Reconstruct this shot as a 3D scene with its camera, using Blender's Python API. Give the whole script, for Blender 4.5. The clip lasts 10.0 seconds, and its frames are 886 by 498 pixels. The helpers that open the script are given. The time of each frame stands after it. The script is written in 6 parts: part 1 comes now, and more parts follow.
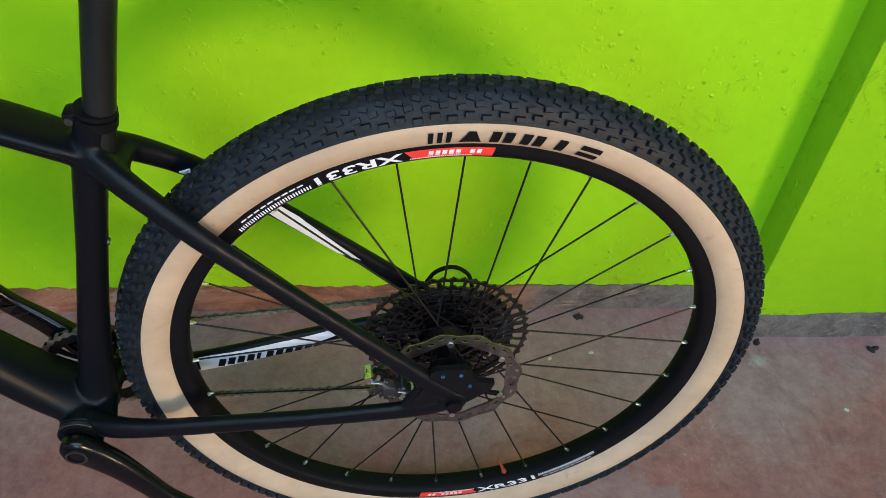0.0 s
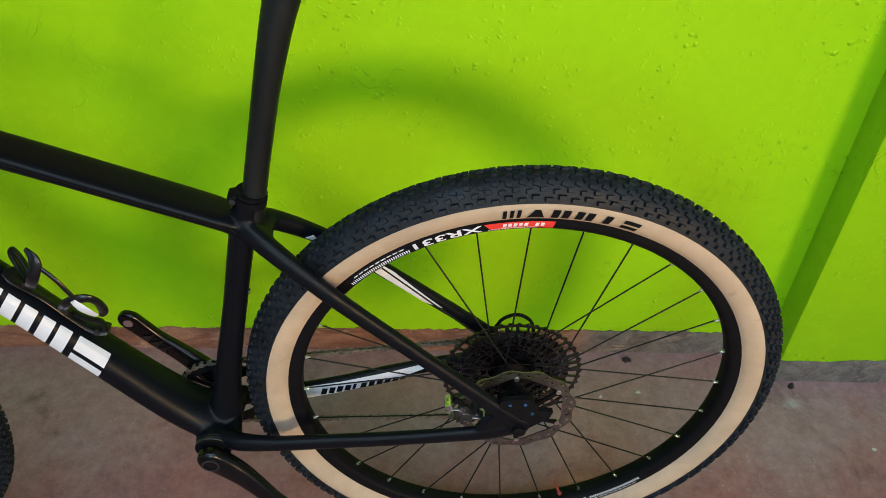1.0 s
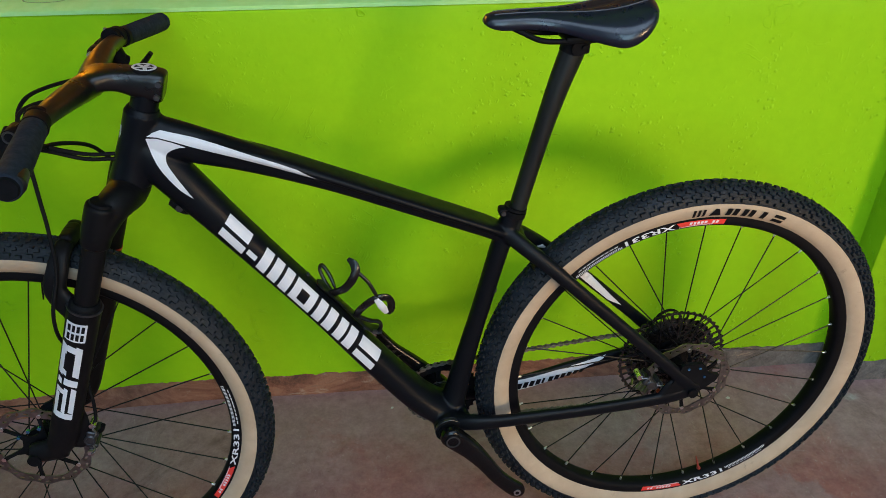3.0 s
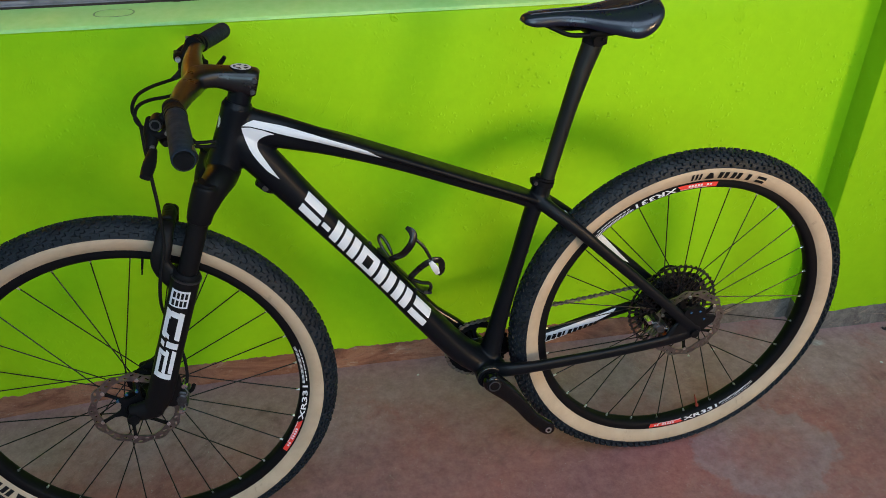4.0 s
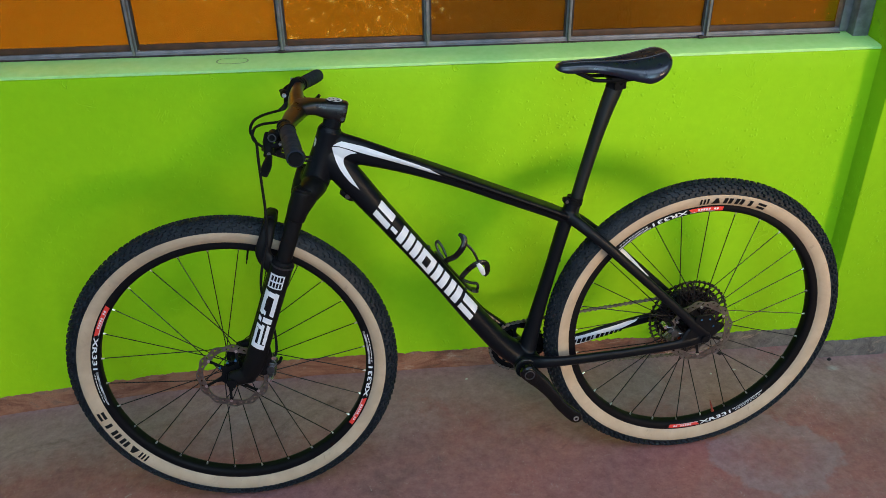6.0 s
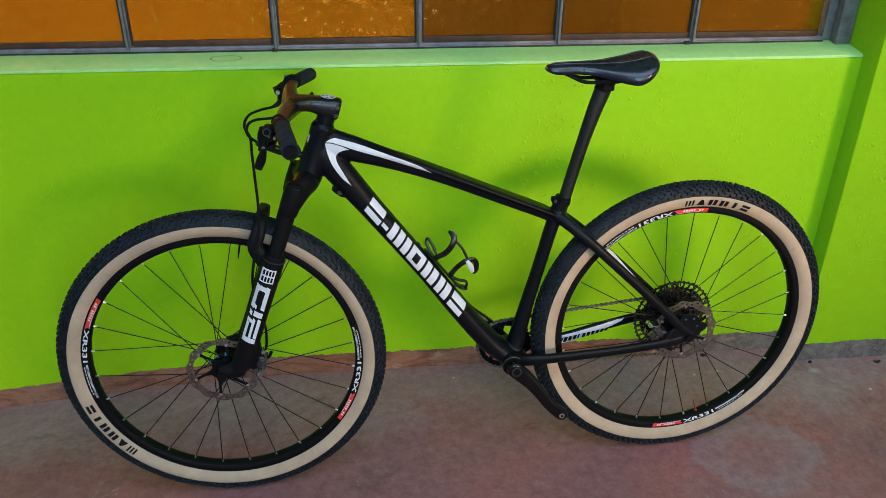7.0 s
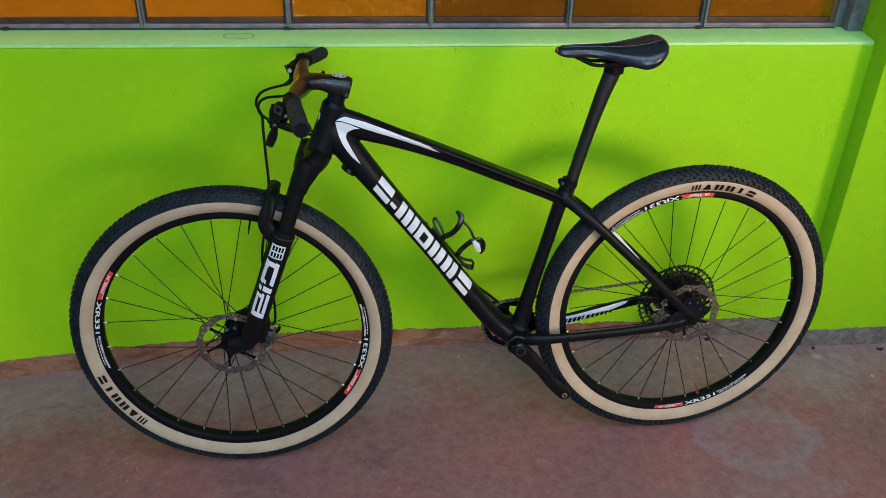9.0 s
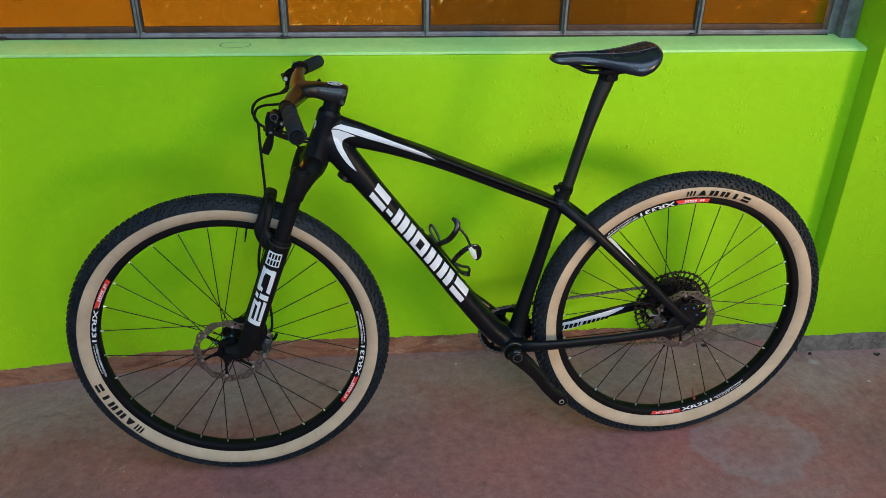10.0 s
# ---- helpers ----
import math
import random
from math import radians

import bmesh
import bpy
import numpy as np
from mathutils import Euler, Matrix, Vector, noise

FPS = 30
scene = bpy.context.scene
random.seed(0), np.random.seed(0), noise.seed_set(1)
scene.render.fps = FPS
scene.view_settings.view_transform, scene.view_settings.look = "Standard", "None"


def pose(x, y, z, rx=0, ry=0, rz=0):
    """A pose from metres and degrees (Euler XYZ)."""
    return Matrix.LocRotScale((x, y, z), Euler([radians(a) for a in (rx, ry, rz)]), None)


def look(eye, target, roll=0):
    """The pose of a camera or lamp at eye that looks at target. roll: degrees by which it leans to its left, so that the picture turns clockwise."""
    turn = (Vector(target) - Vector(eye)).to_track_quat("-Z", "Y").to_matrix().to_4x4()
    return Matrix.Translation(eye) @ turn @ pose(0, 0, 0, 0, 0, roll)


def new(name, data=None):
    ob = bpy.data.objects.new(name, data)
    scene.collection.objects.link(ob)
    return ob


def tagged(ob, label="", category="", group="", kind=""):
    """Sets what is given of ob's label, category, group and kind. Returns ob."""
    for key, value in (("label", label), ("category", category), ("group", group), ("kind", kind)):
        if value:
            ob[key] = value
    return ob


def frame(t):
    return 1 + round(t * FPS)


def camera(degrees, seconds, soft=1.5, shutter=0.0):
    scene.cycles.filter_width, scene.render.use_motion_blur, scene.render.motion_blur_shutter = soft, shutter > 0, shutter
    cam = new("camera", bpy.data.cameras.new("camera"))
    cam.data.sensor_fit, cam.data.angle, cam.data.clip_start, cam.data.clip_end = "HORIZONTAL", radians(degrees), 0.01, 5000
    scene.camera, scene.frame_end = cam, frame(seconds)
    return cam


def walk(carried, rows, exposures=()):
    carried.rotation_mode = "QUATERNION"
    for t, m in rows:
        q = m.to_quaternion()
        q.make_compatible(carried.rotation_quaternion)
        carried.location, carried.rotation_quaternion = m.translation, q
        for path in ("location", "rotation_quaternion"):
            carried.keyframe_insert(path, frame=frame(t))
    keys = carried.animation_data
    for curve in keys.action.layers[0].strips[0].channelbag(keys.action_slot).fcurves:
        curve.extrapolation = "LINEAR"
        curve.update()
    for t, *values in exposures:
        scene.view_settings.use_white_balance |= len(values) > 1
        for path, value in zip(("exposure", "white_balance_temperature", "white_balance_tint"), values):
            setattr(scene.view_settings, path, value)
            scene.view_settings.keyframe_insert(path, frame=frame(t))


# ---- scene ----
from mathutils.bvhtree import BVHTree

cam = camera(58.6, 10.0, soft=0.0)
PATH = [
    (0, (-0.055, -0.914, 1.133), (0.045, 0.449, -0.326), 2.9),
    (0.5, (-0.06, -0.99, 1.198), (0.008, 0.365, -0.271), 2.0),
    (1, (-0.086, -1.039, 1.281), (-0.118, 0.404, -0.104), -0.4),
    (1.5, (-0.144, -1.097, 1.319), (-0.264, 0.443, 0.049), -2.0),
    (2, (-0.313, -1.192, 1.341), (-0.398, 0.383, 0.111), -2.5),
    (2.5, (-0.441, -1.287, 1.342), (-0.359, 0.337, 0.176), -0.3),
    (3, (-0.52, -1.388, 1.351), (-0.372, 0.255, 0.22), 0.1),
    (4.5, (-0.761, -1.664, 1.43), (-0.448, -0.023, 0.33), -0.1),
    (5, (-0.766, -1.753, 1.447), (-0.509, -0.083, 0.377), -0.8),
    (5.5, (-0.729, -1.843, 1.467), (-0.6, -0.12, 0.46), -1.2),
    (7, (-0.745, -1.931, 1.456), (-0.566, -0.183, 0.499), 0.5),
    (7.5, (-0.736, -1.932, 1.456), (-0.602, -0.202, 0.462), 0.7),
    (8, (-0.73, -1.94, 1.458), (-0.612, -0.217, 0.449), 0.6),
    (8.5, (-0.736, -1.95, 1.458), (-0.601, -0.226, 0.454), 1.0),
    (9, (-0.743, -1.953, 1.462), (-0.588, -0.226, 0.465), 1.2),
    (9.5, (-0.742, -1.958, 1.458), (-0.575, -0.223, 0.477), 1.0),
    (10, (-0.739, -1.96, 1.46), (-0.579, -0.222, 0.483), 1.0),
]
walk(cam, [(t, look(eye, target, roll)) for t, eye, target, roll in PATH], [(0, 0.22, 5700, 19), (1.0, 0.05, 6100, 19), (2.5, -0.20, 5850, 19), (4.5, -0.04, 5950, 19), (5.5, -0.04, 5750, 19), (10, -0.04, 5750, 19)])

# ---- light: a low hazy sun, roof daylight and added fill from unseen openings, dim room behind the amber window ----
world = bpy.data.worlds.new("world")
scene.world = world
world.use_nodes = True
wn = world.node_tree
sky = wn.nodes.new("ShaderNodeTexSky")
sky.sky_type, sky.sun_disc, sky.sun_elevation, sky.sun_rotation = "NISHITA", False, radians(12), radians(149)
wn.nodes["Background"].inputs["Strength"].default_value = 0.10
wn.links.new(sky.outputs["Color"], wn.nodes["Background"].inputs["Color"])


def area(name, eye, target, w, h, watts, colour):
    lamp = bpy.data.lights.new(name, "AREA")
    lamp.shape, lamp.size, lamp.size_y, lamp.energy, lamp.color = "RECTANGLE", w, h, watts, colour
    ob = new(name, lamp)
    ob.matrix_world = look(eye, target)
    return ob


low_sun = bpy.data.lights.new("low_sun", "SUN")
low_sun.energy, low_sun.angle, low_sun.color = 3.75, radians(17), (1.0, 0.67, 0.30)
new("low_sun", low_sun).matrix_world = look((3.0, -5.0, 1.7), (0.0, 0.0, 0.60))
# added fill from behind the camera, set in an unseen opening
area("window_daylight", (-0.31, -4.02, 1.70), (-0.3, -0.4, 0.1), 1.18, 1.7, 41, (0.52, 0.86, 0.96))
# sky assumed overhead, standing in a roof opening out of view
area("roof_opening_daylight", (0.2, -2.75, 3.33), (0.2, -2.55, 0.0), 4.0, 2.2, 101, (0.68, 0.88, 0.98))
# added bluish fill from the left to cool the dark parts
area("side_daylight", (-4.05, -2.2, 1.6), (0, -2.0, 1.2), 1.8, 1.4, 8, (0.42, 0.78, 1.0))
area("inner_room_lamp", (-2.7, 2.2, 2.0), (-2.2, 0.4, 1.0), 1.2, 0.8, 72, (1.0, 0.85, 0.6))


# ---- materials ----
class Mat:
    """A node material built step by step."""

    def __init__(self, name, colour=(0.5, 0.5, 0.5), rough=0.5, metal=0.0, coat=0.0, spec=0.5):
        self.m = bpy.data.materials.new(name)
        self.m.use_nodes = True
        self.n, self.l = self.m.node_tree.nodes, self.m.node_tree.links
        self.b = self.n["Principled BSDF"]
        self.set("Base Color", (*colour, 1)), self.set("Roughness", rough), self.set("Metallic", metal)
        self.set("Coat Weight", coat), self.set("Specular IOR Level", spec)
        self.co = self.n.new("ShaderNodeTexCoord").outputs["Object"]

    def set(self, key, value):
        self.b.inputs[key].default_value = value

    def link(self, a, key):
        self.l.new(a, self.b.inputs[key])
        return self

    def noise(self, scale, detail=4.0, rough=0.55, stretch=None, distort=0.0):
        t = self.n.new("ShaderNodeTexNoise")
        t.inputs["Scale"].default_value, t.inputs["Detail"].default_value = scale, detail
        t.inputs["Roughness"].default_value, t.inputs["Distortion"].default_value = rough, distort
        co = self.co
        if stretch:
            mp = self.n.new("ShaderNodeMapping")
            mp.inputs["Scale"].default_value = stretch
            self.l.new(co, mp.inputs["Vector"])
            co = mp.outputs["Vector"]
        self.l.new(co, t.inputs["Vector"])
        return t.outputs["Fac"]

    def voronoi(self, scale, feature="F1"):
        t = self.n.new("ShaderNodeTexVoronoi")
        t.feature, t.inputs["Scale"].default_value = feature, scale
        self.l.new(self.co, t.inputs["Vector"])
        return t.outputs["Distance"]

    def ramp(self, fac, *stops):
        r = self.n.new("ShaderNodeValToRGB")
        e = r.color_ramp.elements
        while len(e) < len(stops):
            e.new(0.5)
        for k, (p, c) in enumerate(stops):
            e[k].position, e[k].color = p, (*c, 1) if isinstance(c, tuple) else (c, c, c, 1)
        self.l.new(fac, r.inputs["Fac"])
        return r.outputs["Color"]

    def mix(self, fac, a, b, mode="MIX"):
        x = self.n.new("ShaderNodeMix")
        x.data_type, x.blend_type = "RGBA", mode
        for key, v in ((0, fac), (6, a), (7, b)):
            if isinstance(v, (int, float)):
                x.inputs[key].default_value = v
            elif isinstance(v, tuple):
                x.inputs[key].default_value = (*v, 1)
            else:
                self.l.new(v, x.inputs[key])
        return x.outputs[2]

    def maths(self, op, a, b=0.0):
        x = self.n.new("ShaderNodeMath")
        x.operation = op
        for k, v in enumerate((a, b)):
            if isinstance(v, (int, float)):
                x.inputs[k].default_value = v
            else:
                self.l.new(v, x.inputs[k])
        return x.outputs[0]

    def axis(self, name):
        s = self.n.new("ShaderNodeSeparateXYZ")
        self.l.new(self.co, s.inputs[0])
        return s.outputs[name]

    def bump(self, height, strength, distance=0.002):
        x = self.n.new("ShaderNodeBump")
        x.inputs["Strength"].default_value, x.inputs["Distance"].default_value = strength, distance
        self.l.new(height, x.inputs["Height"])
        if self.b.inputs["Normal"].is_linked:
            self.l.new(self.b.inputs["Normal"].links[0].from_socket, x.inputs["Normal"])
        self.l.new(x.outputs["Normal"], self.b.inputs["Normal"])
        return self


def paint_wall():
    k = Mat("lime_wall_paint", rough=0.4, spec=0.09)
    big = k.noise(1.3, 3)
    c = k.ramp(big, (0.3, (0.264, 0.56, 0.0001)), (0.7, (0.308, 0.60, 0.0002)))
    fine = k.noise(38, 5)
    k.link(k.mix(0.10, c, k.ramp(fine, (0.3, 0.25), (0.75, 0.9)), "SOFT_LIGHT"), "Base Color")
    k.link(k.ramp(k.noise(9, 3), (0.3, 0.36), (0.7, 0.52)), "Roughness")
    # brush drag, blisters in patches and small cracks under the paint
    k.bump(k.noise(12, 5, 0.55, (0.7, 1, 2.0)), 0.22, 0.006)
    k.bump(k.noise(90, 3), 0.10, 0.002)
    side = k.ramp(k.maths("ADD", k.axis("X"), 1.0), (0.45, 0.25), (0.75, 1.0))
    patch = k.maths("MULTIPLY", side, k.ramp(k.noise(5.5, 4, 0.6), (0.47, 0.0), (0.56, 1.0)))
    dots = k.ramp(k.voronoi(84), (0.10, 1.0), (0.45, 0.0))
    flaky = k.ramp(k.noise(75, 3, 0.6), (0.50, 0.0), (0.58, 1.0))
    k.bump(k.maths("MULTIPLY", patch, k.maths("MULTIPLY", dots, flaky)), 0.8, 0.0032)
    crack = k.ramp(k.noise(9, 3, 0.6, None, 1.5), (0.490, 0.0), (0.50, 1.0), (0.51, 0.0))
    k.bump(k.maths("MULTIPLY", crack, k.ramp(k.noise(6.5, 3), (0.57, 0.0), (0.63, 1.0))), 0.55, 0.003)
    return k.m


def paint_sill():
    k = Mat("pale_green_sill_paint", rough=0.5)
    c = k.ramp(k.noise(3, 4), (0.3, (0.40, 0.73, 0.22)), (0.7, (0.45, 0.80, 0.26)))
    k.link(k.mix(0.2, c, k.ramp(k.noise(55, 5), (0.35, 0.2), (0.7, 0.85)), "SOFT_LIGHT"), "Base Color")
    k.bump(k.noise(30, 4), 0.2, 0.003)
    return k.m


def cement_floor():
    k = Mat("red_cement_floor", rough=0.7, spec=0.12)
    a = k.ramp(k.noise(1.7, 7, 0.66, None, 0.4), (0.36, (0.235, 0.114, 0.112)), (0.60, (0.320, 0.122, 0.106)))
    # paler, dusty strip close to the wall, with an uneven border, lightened further to offset shade
    near = k.maths("ADD", k.axis("Y"), k.maths("MULTIPLY", k.noise(2.4, 7, 0.68), 0.70))
    a = k.mix(k.ramp(near, (-0.06, 0.0), (0.20, 0.85)), a, (0.325, 0.212, 0.210))
    grey = k.ramp(k.noise(1.3, 7, 0.70, None, 1.0), (0.53, 0.0), (0.66, 0.6))
    a = k.mix(grey, a, (0.288, 0.172, 0.160))
    red = k.ramp(k.noise(3.6, 7, 0.74, None, 0.6), (0.57, 0.0), (0.72, 0.50))
    a = k.mix(red, a, (0.31, 0.078, 0.066))
    # a grey dried puddle under the rear wheel, its colour also lightened to offset shade
    px = k.maths("SUBTRACT", k.axis("X"), 0.24)
    py = k.maths("MULTIPLY", k.maths("SUBTRACT", k.axis("Y"), -0.45), 1.1)
    d = k.maths("SQRT", k.maths("ADD", k.maths("MULTIPLY", px, px), k.maths("MULTIPLY", py, py)))
    d = k.maths("ADD", d, k.maths("MULTIPLY", k.noise(7, 6, 0.7), 0.22))
    a = k.mix(k.ramp(d, (0.15, 0.0), (0.225, 0.42), (0.262, 0.5), (0.28, 0.0)), a, (0.285, 0.205, 0.215))
    # pale plaster smear beside the pilaster's foot
    sx = k.maths("MULTIPLY", k.maths("SUBTRACT", k.axis("X"), 0.567), 0.55)
    sy = k.maths("SUBTRACT", k.axis("Y"), -0.128)
    sd = k.maths("SQRT", k.maths("ADD", k.maths("MULTIPLY", sx, sx), k.maths("MULTIPLY", sy, sy)))
    sd = k.maths("ADD", sd, k.maths("MULTIPLY", k.noise(60, 5, 0.7), 0.016))
    a = k.mix(k.ramp(sd, (0.014, 0.75), (0.021, 0.0)), a, (0.42, 0.38, 0.37))
    # damp dark blots, clusters of pale scuffs, pits
    a = k.mix(k.ramp(k.noise(2.7, 7, 0.74, None, 1.4), (0.56, 0.0), (0.70, 0.60)), a, (0.120, 0.066, 0.062))
    cluster = k.ramp(k.noise(3.3, 4, 0.6), (0.48, 0.0), (0.58, 1.0))
    fleck = k.ramp(k.noise(70, 6, 0.78, (1, 0.6, 1), 1.2), (0.585, 0.0), (0.66, 0.75))
    a = k.mix(k.maths("MULTIPLY", cluster, fleck), a, (0.40, 0.295, 0.270))
    a = k.mix(0.5, a, k.ramp(k.noise(34, 8, 0.82), (0.30, 0.10), (0.70, 0.90)), "SOFT_LIGHT")
    speck = k.ramp(k.noise(210, 2, 0.5), (0.735, 0.0), (0.765, 0.6))
    a = k.mix(speck, a, (0.50, 0.42, 0.40))
    pit = k.ramp(k.noise(150, 3, 0.6), (0.725, 0.0), (0.75, 0.7))
    a = k.mix(pit, a, (0.07, 0.035, 0.032))
    scuff = k.ramp(k.noise(17, 5, 0.65, (0.3, 1, 1), 2.2), (0.655, 0.0), (0.70, 0.28))
    k.link(k.mix(scuff, a, (0.38, 0.28, 0.26)), "Base Color")
    k.link(k.ramp(k.noise(4, 5), (0.3, 0.55), (0.7, 0.8)), "Roughness")
    k.bump(k.noise(11, 4), 0.12, 0.004).bump(k.noise(140, 5), 0.18, 0.001)
    return k.m


def skirting():
    k = Mat("bare_skirting_plaster", rough=0.85)
    c = k.ramp(k.noise(9, 8, 0.75, (0.6, 1, 1.6), 0.8), (0.34, (0.075, 0.034, 0.022)), (0.47, (0.20, 0.085, 0.050)), (0.58, (0.30, 0.145, 0.085)), (0.70, (0.15, 0.10, 0.075)))
    grey = k.ramp(k.noise(26, 8, 0.78, None, 0.6), (0.34, (0.065, 0.055, 0.048)), (0.66, (0.20, 0.18, 0.158)))
    side = k.ramp(k.maths("ADD", k.axis("X"), k.maths("MULTIPLY", k.noise(4, 4), 0.6)), (0.40, 0.0), (0.56, 1.0))
    c = k.mix(side, c, grey)
    chip = k.ramp(k.noise(22, 6, 0.75, (0.6, 1, 1.5), 0.8), (0.58, 0.0), (0.66, 0.7))
    k.link(k.mix(chip, c, (0.36, 0.27, 0.20)), "Base Color")
    k.bump(k.noise(45, 6, 0.75), 0.9, 0.006)
    return k.m


def simple(name, colour, rough, metal=0.0, coat=0.0, vary=0.25, scale=60.0, relief=0.0, spec=0.5):
    k = Mat(name, colour, rough, metal, coat, spec)
    f = k.noise(scale, 4)
    lo, hi = tuple(v * (1 - vary) for v in colour), tuple(min(1.0, v * (1 + vary)) for v in colour)
    k.link(k.ramp(f, (0.3, lo), (0.7, hi)), "Base Color")
    k.link(k.ramp(k.noise(scale * 0.31, 3), (0.3, max(0.02, rough * 0.85)), (0.7, min(1, rough * 1.15))), "Roughness")
    if relief:
        k.bump(k.noise(scale * 2.2, 3), relief, 0.001)
    return k.m


def tyre_wall():
    k = Mat("tan_tyre_sidewall", rough=0.7)
    c = k.ramp(k.noise(14, 6, 0.65), (0.3, (0.385, 0.285, 0.185)), (0.7, (0.475, 0.365, 0.250)))
    smear = k.ramp(k.noise(7, 6, 0.7, None, 0.8), (0.48, 0.0), (0.66, 0.6))
    c = k.mix(smear, c, (0.32, 0.255, 0.18))
    spot = k.ramp(k.noise(60, 5, 0.7), (0.62, 0.0), (0.74, 0.6))
    c = k.mix(spot, c, (0.20, 0.15, 0.10))
    k.link(c, "Base Color")
    k.bump(k.noise(420, 2), 0.25, 0.0006)
    return k.m


def amber_glass():
    k = Mat("amber_hammered_glass", (0.84, 0.37, 0.006), 0.17, spec=0.35)
    k.set("Specular Tint", (1.0, 0.66, 0.12, 1)), k.set("Transmission Weight", 0.85), k.set("IOR", 1.46)
    v = k.n.new("ShaderNodeTexVoronoi")
    v.feature, v.inputs["Scale"].default_value, v.inputs["Randomness"].default_value = "SMOOTH_F1", 34, 0.7
    k.l.new(k.co, v.inputs["Vector"])
    k.bump(v.outputs["Distance"], 1.0, 0.008)
    k.bump(k.noise(22, 2), 0.35, 0.004)
    return k.m


def dimpled_glass():
    """Older, browner amber glass with sparse pressed domes that catch the daylight."""
    k = Mat("brown_dimpled_glass", (0.50, 0.235, 0.008), 0.12, spec=1.0)
    k.set("Specular Tint", (1.0, 0.74, 0.22, 1)), k.set("Transmission Weight", 0.93), k.set("IOR", 1.48)
    info = k.n.new("ShaderNodeObjectInfo")
    shift = k.n.new("ShaderNodeVectorMath")
    shift.operation = "ADD"
    k.l.new(k.co, shift.inputs[0])
    k.l.new(k.maths("MULTIPLY", info.outputs["Random"], 9.0), shift.inputs[1])
    k.co = shift.outputs[0]
    v = k.n.new("ShaderNodeTexVoronoi")
    v.inputs["Scale"].default_value, v.inputs["Randomness"].default_value = 30, 0.9
    k.l.new(k.co, v.inputs["Vector"])
    picked = k.ramp(v.outputs["Color"], (0.30, 0.0), (0.36, 1.0))
    dome = k.ramp(v.outputs["Distance"], (0.0, 1.0), (0.48, 0.0))
    k.bump(k.maths("MULTIPLY", picked, dome), 1.0, 0.0016)
    k.bump(k.noise(26, 3), 0.30, 0.003)
    return k.m


WALL, SILL, FLOOR, SKIRT, GLASS, DIMPLED = paint_wall(), paint_sill(), cement_floor(), skirting(), amber_glass(), dimpled_glass()
STEEL = simple("dull_steel_bar", (0.20, 0.20, 0.21), 0.5, 0.5, vary=0.3, scale=40, relief=0.2)
# putty and lugs, and the strip that paints the rail's dark gap
PUTTY_GAP = simple("dark_putty", (0.022, 0.013, 0.009), 0.7, vary=0.4)
WOOD = simple("dark_brown_bead", (0.055, 0.020, 0.008), 0.6, vary=0.45, scale=30, relief=0.2)
RAIL = simple("grey_painted_rail", (0.17, 0.165, 0.185), 0.6, 0.0, vary=0.3, scale=30, relief=0.2)
PLASTER = simple("pale_plaster", (0.60, 0.60, 0.63), 0.85, vary=0.06, scale=6, relief=0.1)
ROOMWALL = simple("cream_room_wall", (0.62, 0.50, 0.30), 0.85, vary=0.1, scale=5)
CARBON = simple("matte_black_frame", (0.0030, 0.0040, 0.0060), 0.40, vary=0.12, scale=220, relief=0.03, spec=0.15)
GLOSS = simple("gloss_black_fork", (0.0045, 0.0045, 0.0052), 0.50, vary=0.1, spec=0.14)
SATIN = simple("satin_black_carbon", (0.0040, 0.0042, 0.0050), 0.30, vary=0.2, scale=90, spec=0.42)
RUBBER = simple("black_tyre_rubber", (0.0082, 0.0118, 0.0160), 0.60, vary=0.4, scale=35, relief=0.3, spec=0.25)
GRIP = simple("black_foam_grip", (0.015, 0.021, 0.032), 0.85, vary=0.3, scale=160, relief=0.5, spec=0.15)
TAN = tyre_wall()
RIMB = simple("black_rim", (0.004, 0.004, 0.005), 0.55, vary=0.15, spec=0.10)
SPOKE = simple("black_spoke", (0.005, 0.005, 0.006), 0.4, 0.0, vary=0.1, spec=0.2)
LEVERM = simple("polished_lever_metal", (0.30, 0.31, 0.33), 0.30, 0.9, vary=0.3, scale=70)
SILVER = simple("bright_metal", (0.72, 0.72, 0.72), 0.28, 1.0, vary=0.1)
ROTORM = simple("brushed_rotor_steel", (0.25, 0.242, 0.240), 0.34, 1.0, vary=0.30, scale=90)
COGM = simple("black_sprocket_steel", (0.085, 0.084, 0.085), 0.27, 0.95, vary=0.4, scale=90)
GREYM = simple("grey_forged_metal", (0.065, 0.065, 0.070), 0.42, 0.8, vary=0.25, scale=70)
BLACKM = simple("black_anodised_metal", (0.006, 0.006, 0.007), 0.50, 0.0, vary=0.25, scale=80, spec=0.06)
CRANKM = simple("black_moulded_crank", (0.0035, 0.0037, 0.0042), 0.20, vary=0.25, scale=90, spec=0.30)
CALIPER = simple("grey_forged_caliper", (0.24, 0.24, 0.25), 0.38, 0.85, vary=0.3, scale=70)
CHAINM = simple("worn_chain_steel", (0.15, 0.132, 0.108), 0.40, 0.45, vary=0.5, scale=180)
WHITE = simple("white_decal", (0.62, 0.63, 0.66), 0.38, vary=0.03)
VALVE = simple("red_valve", (0.22, 0.030, 0.018), 0.5, vary=0.2)
RED = simple("red_decal", (0.62, 0.035, 0.022), 0.4, vary=0.08)
INK = simple("black_ink", (0.006, 0.006, 0.007), 0.6, vary=0.1, spec=0.10)
GREYINK = simple("dark_grey_ink", (0.009, 0.009, 0.010), 0.35, vary=0.1)
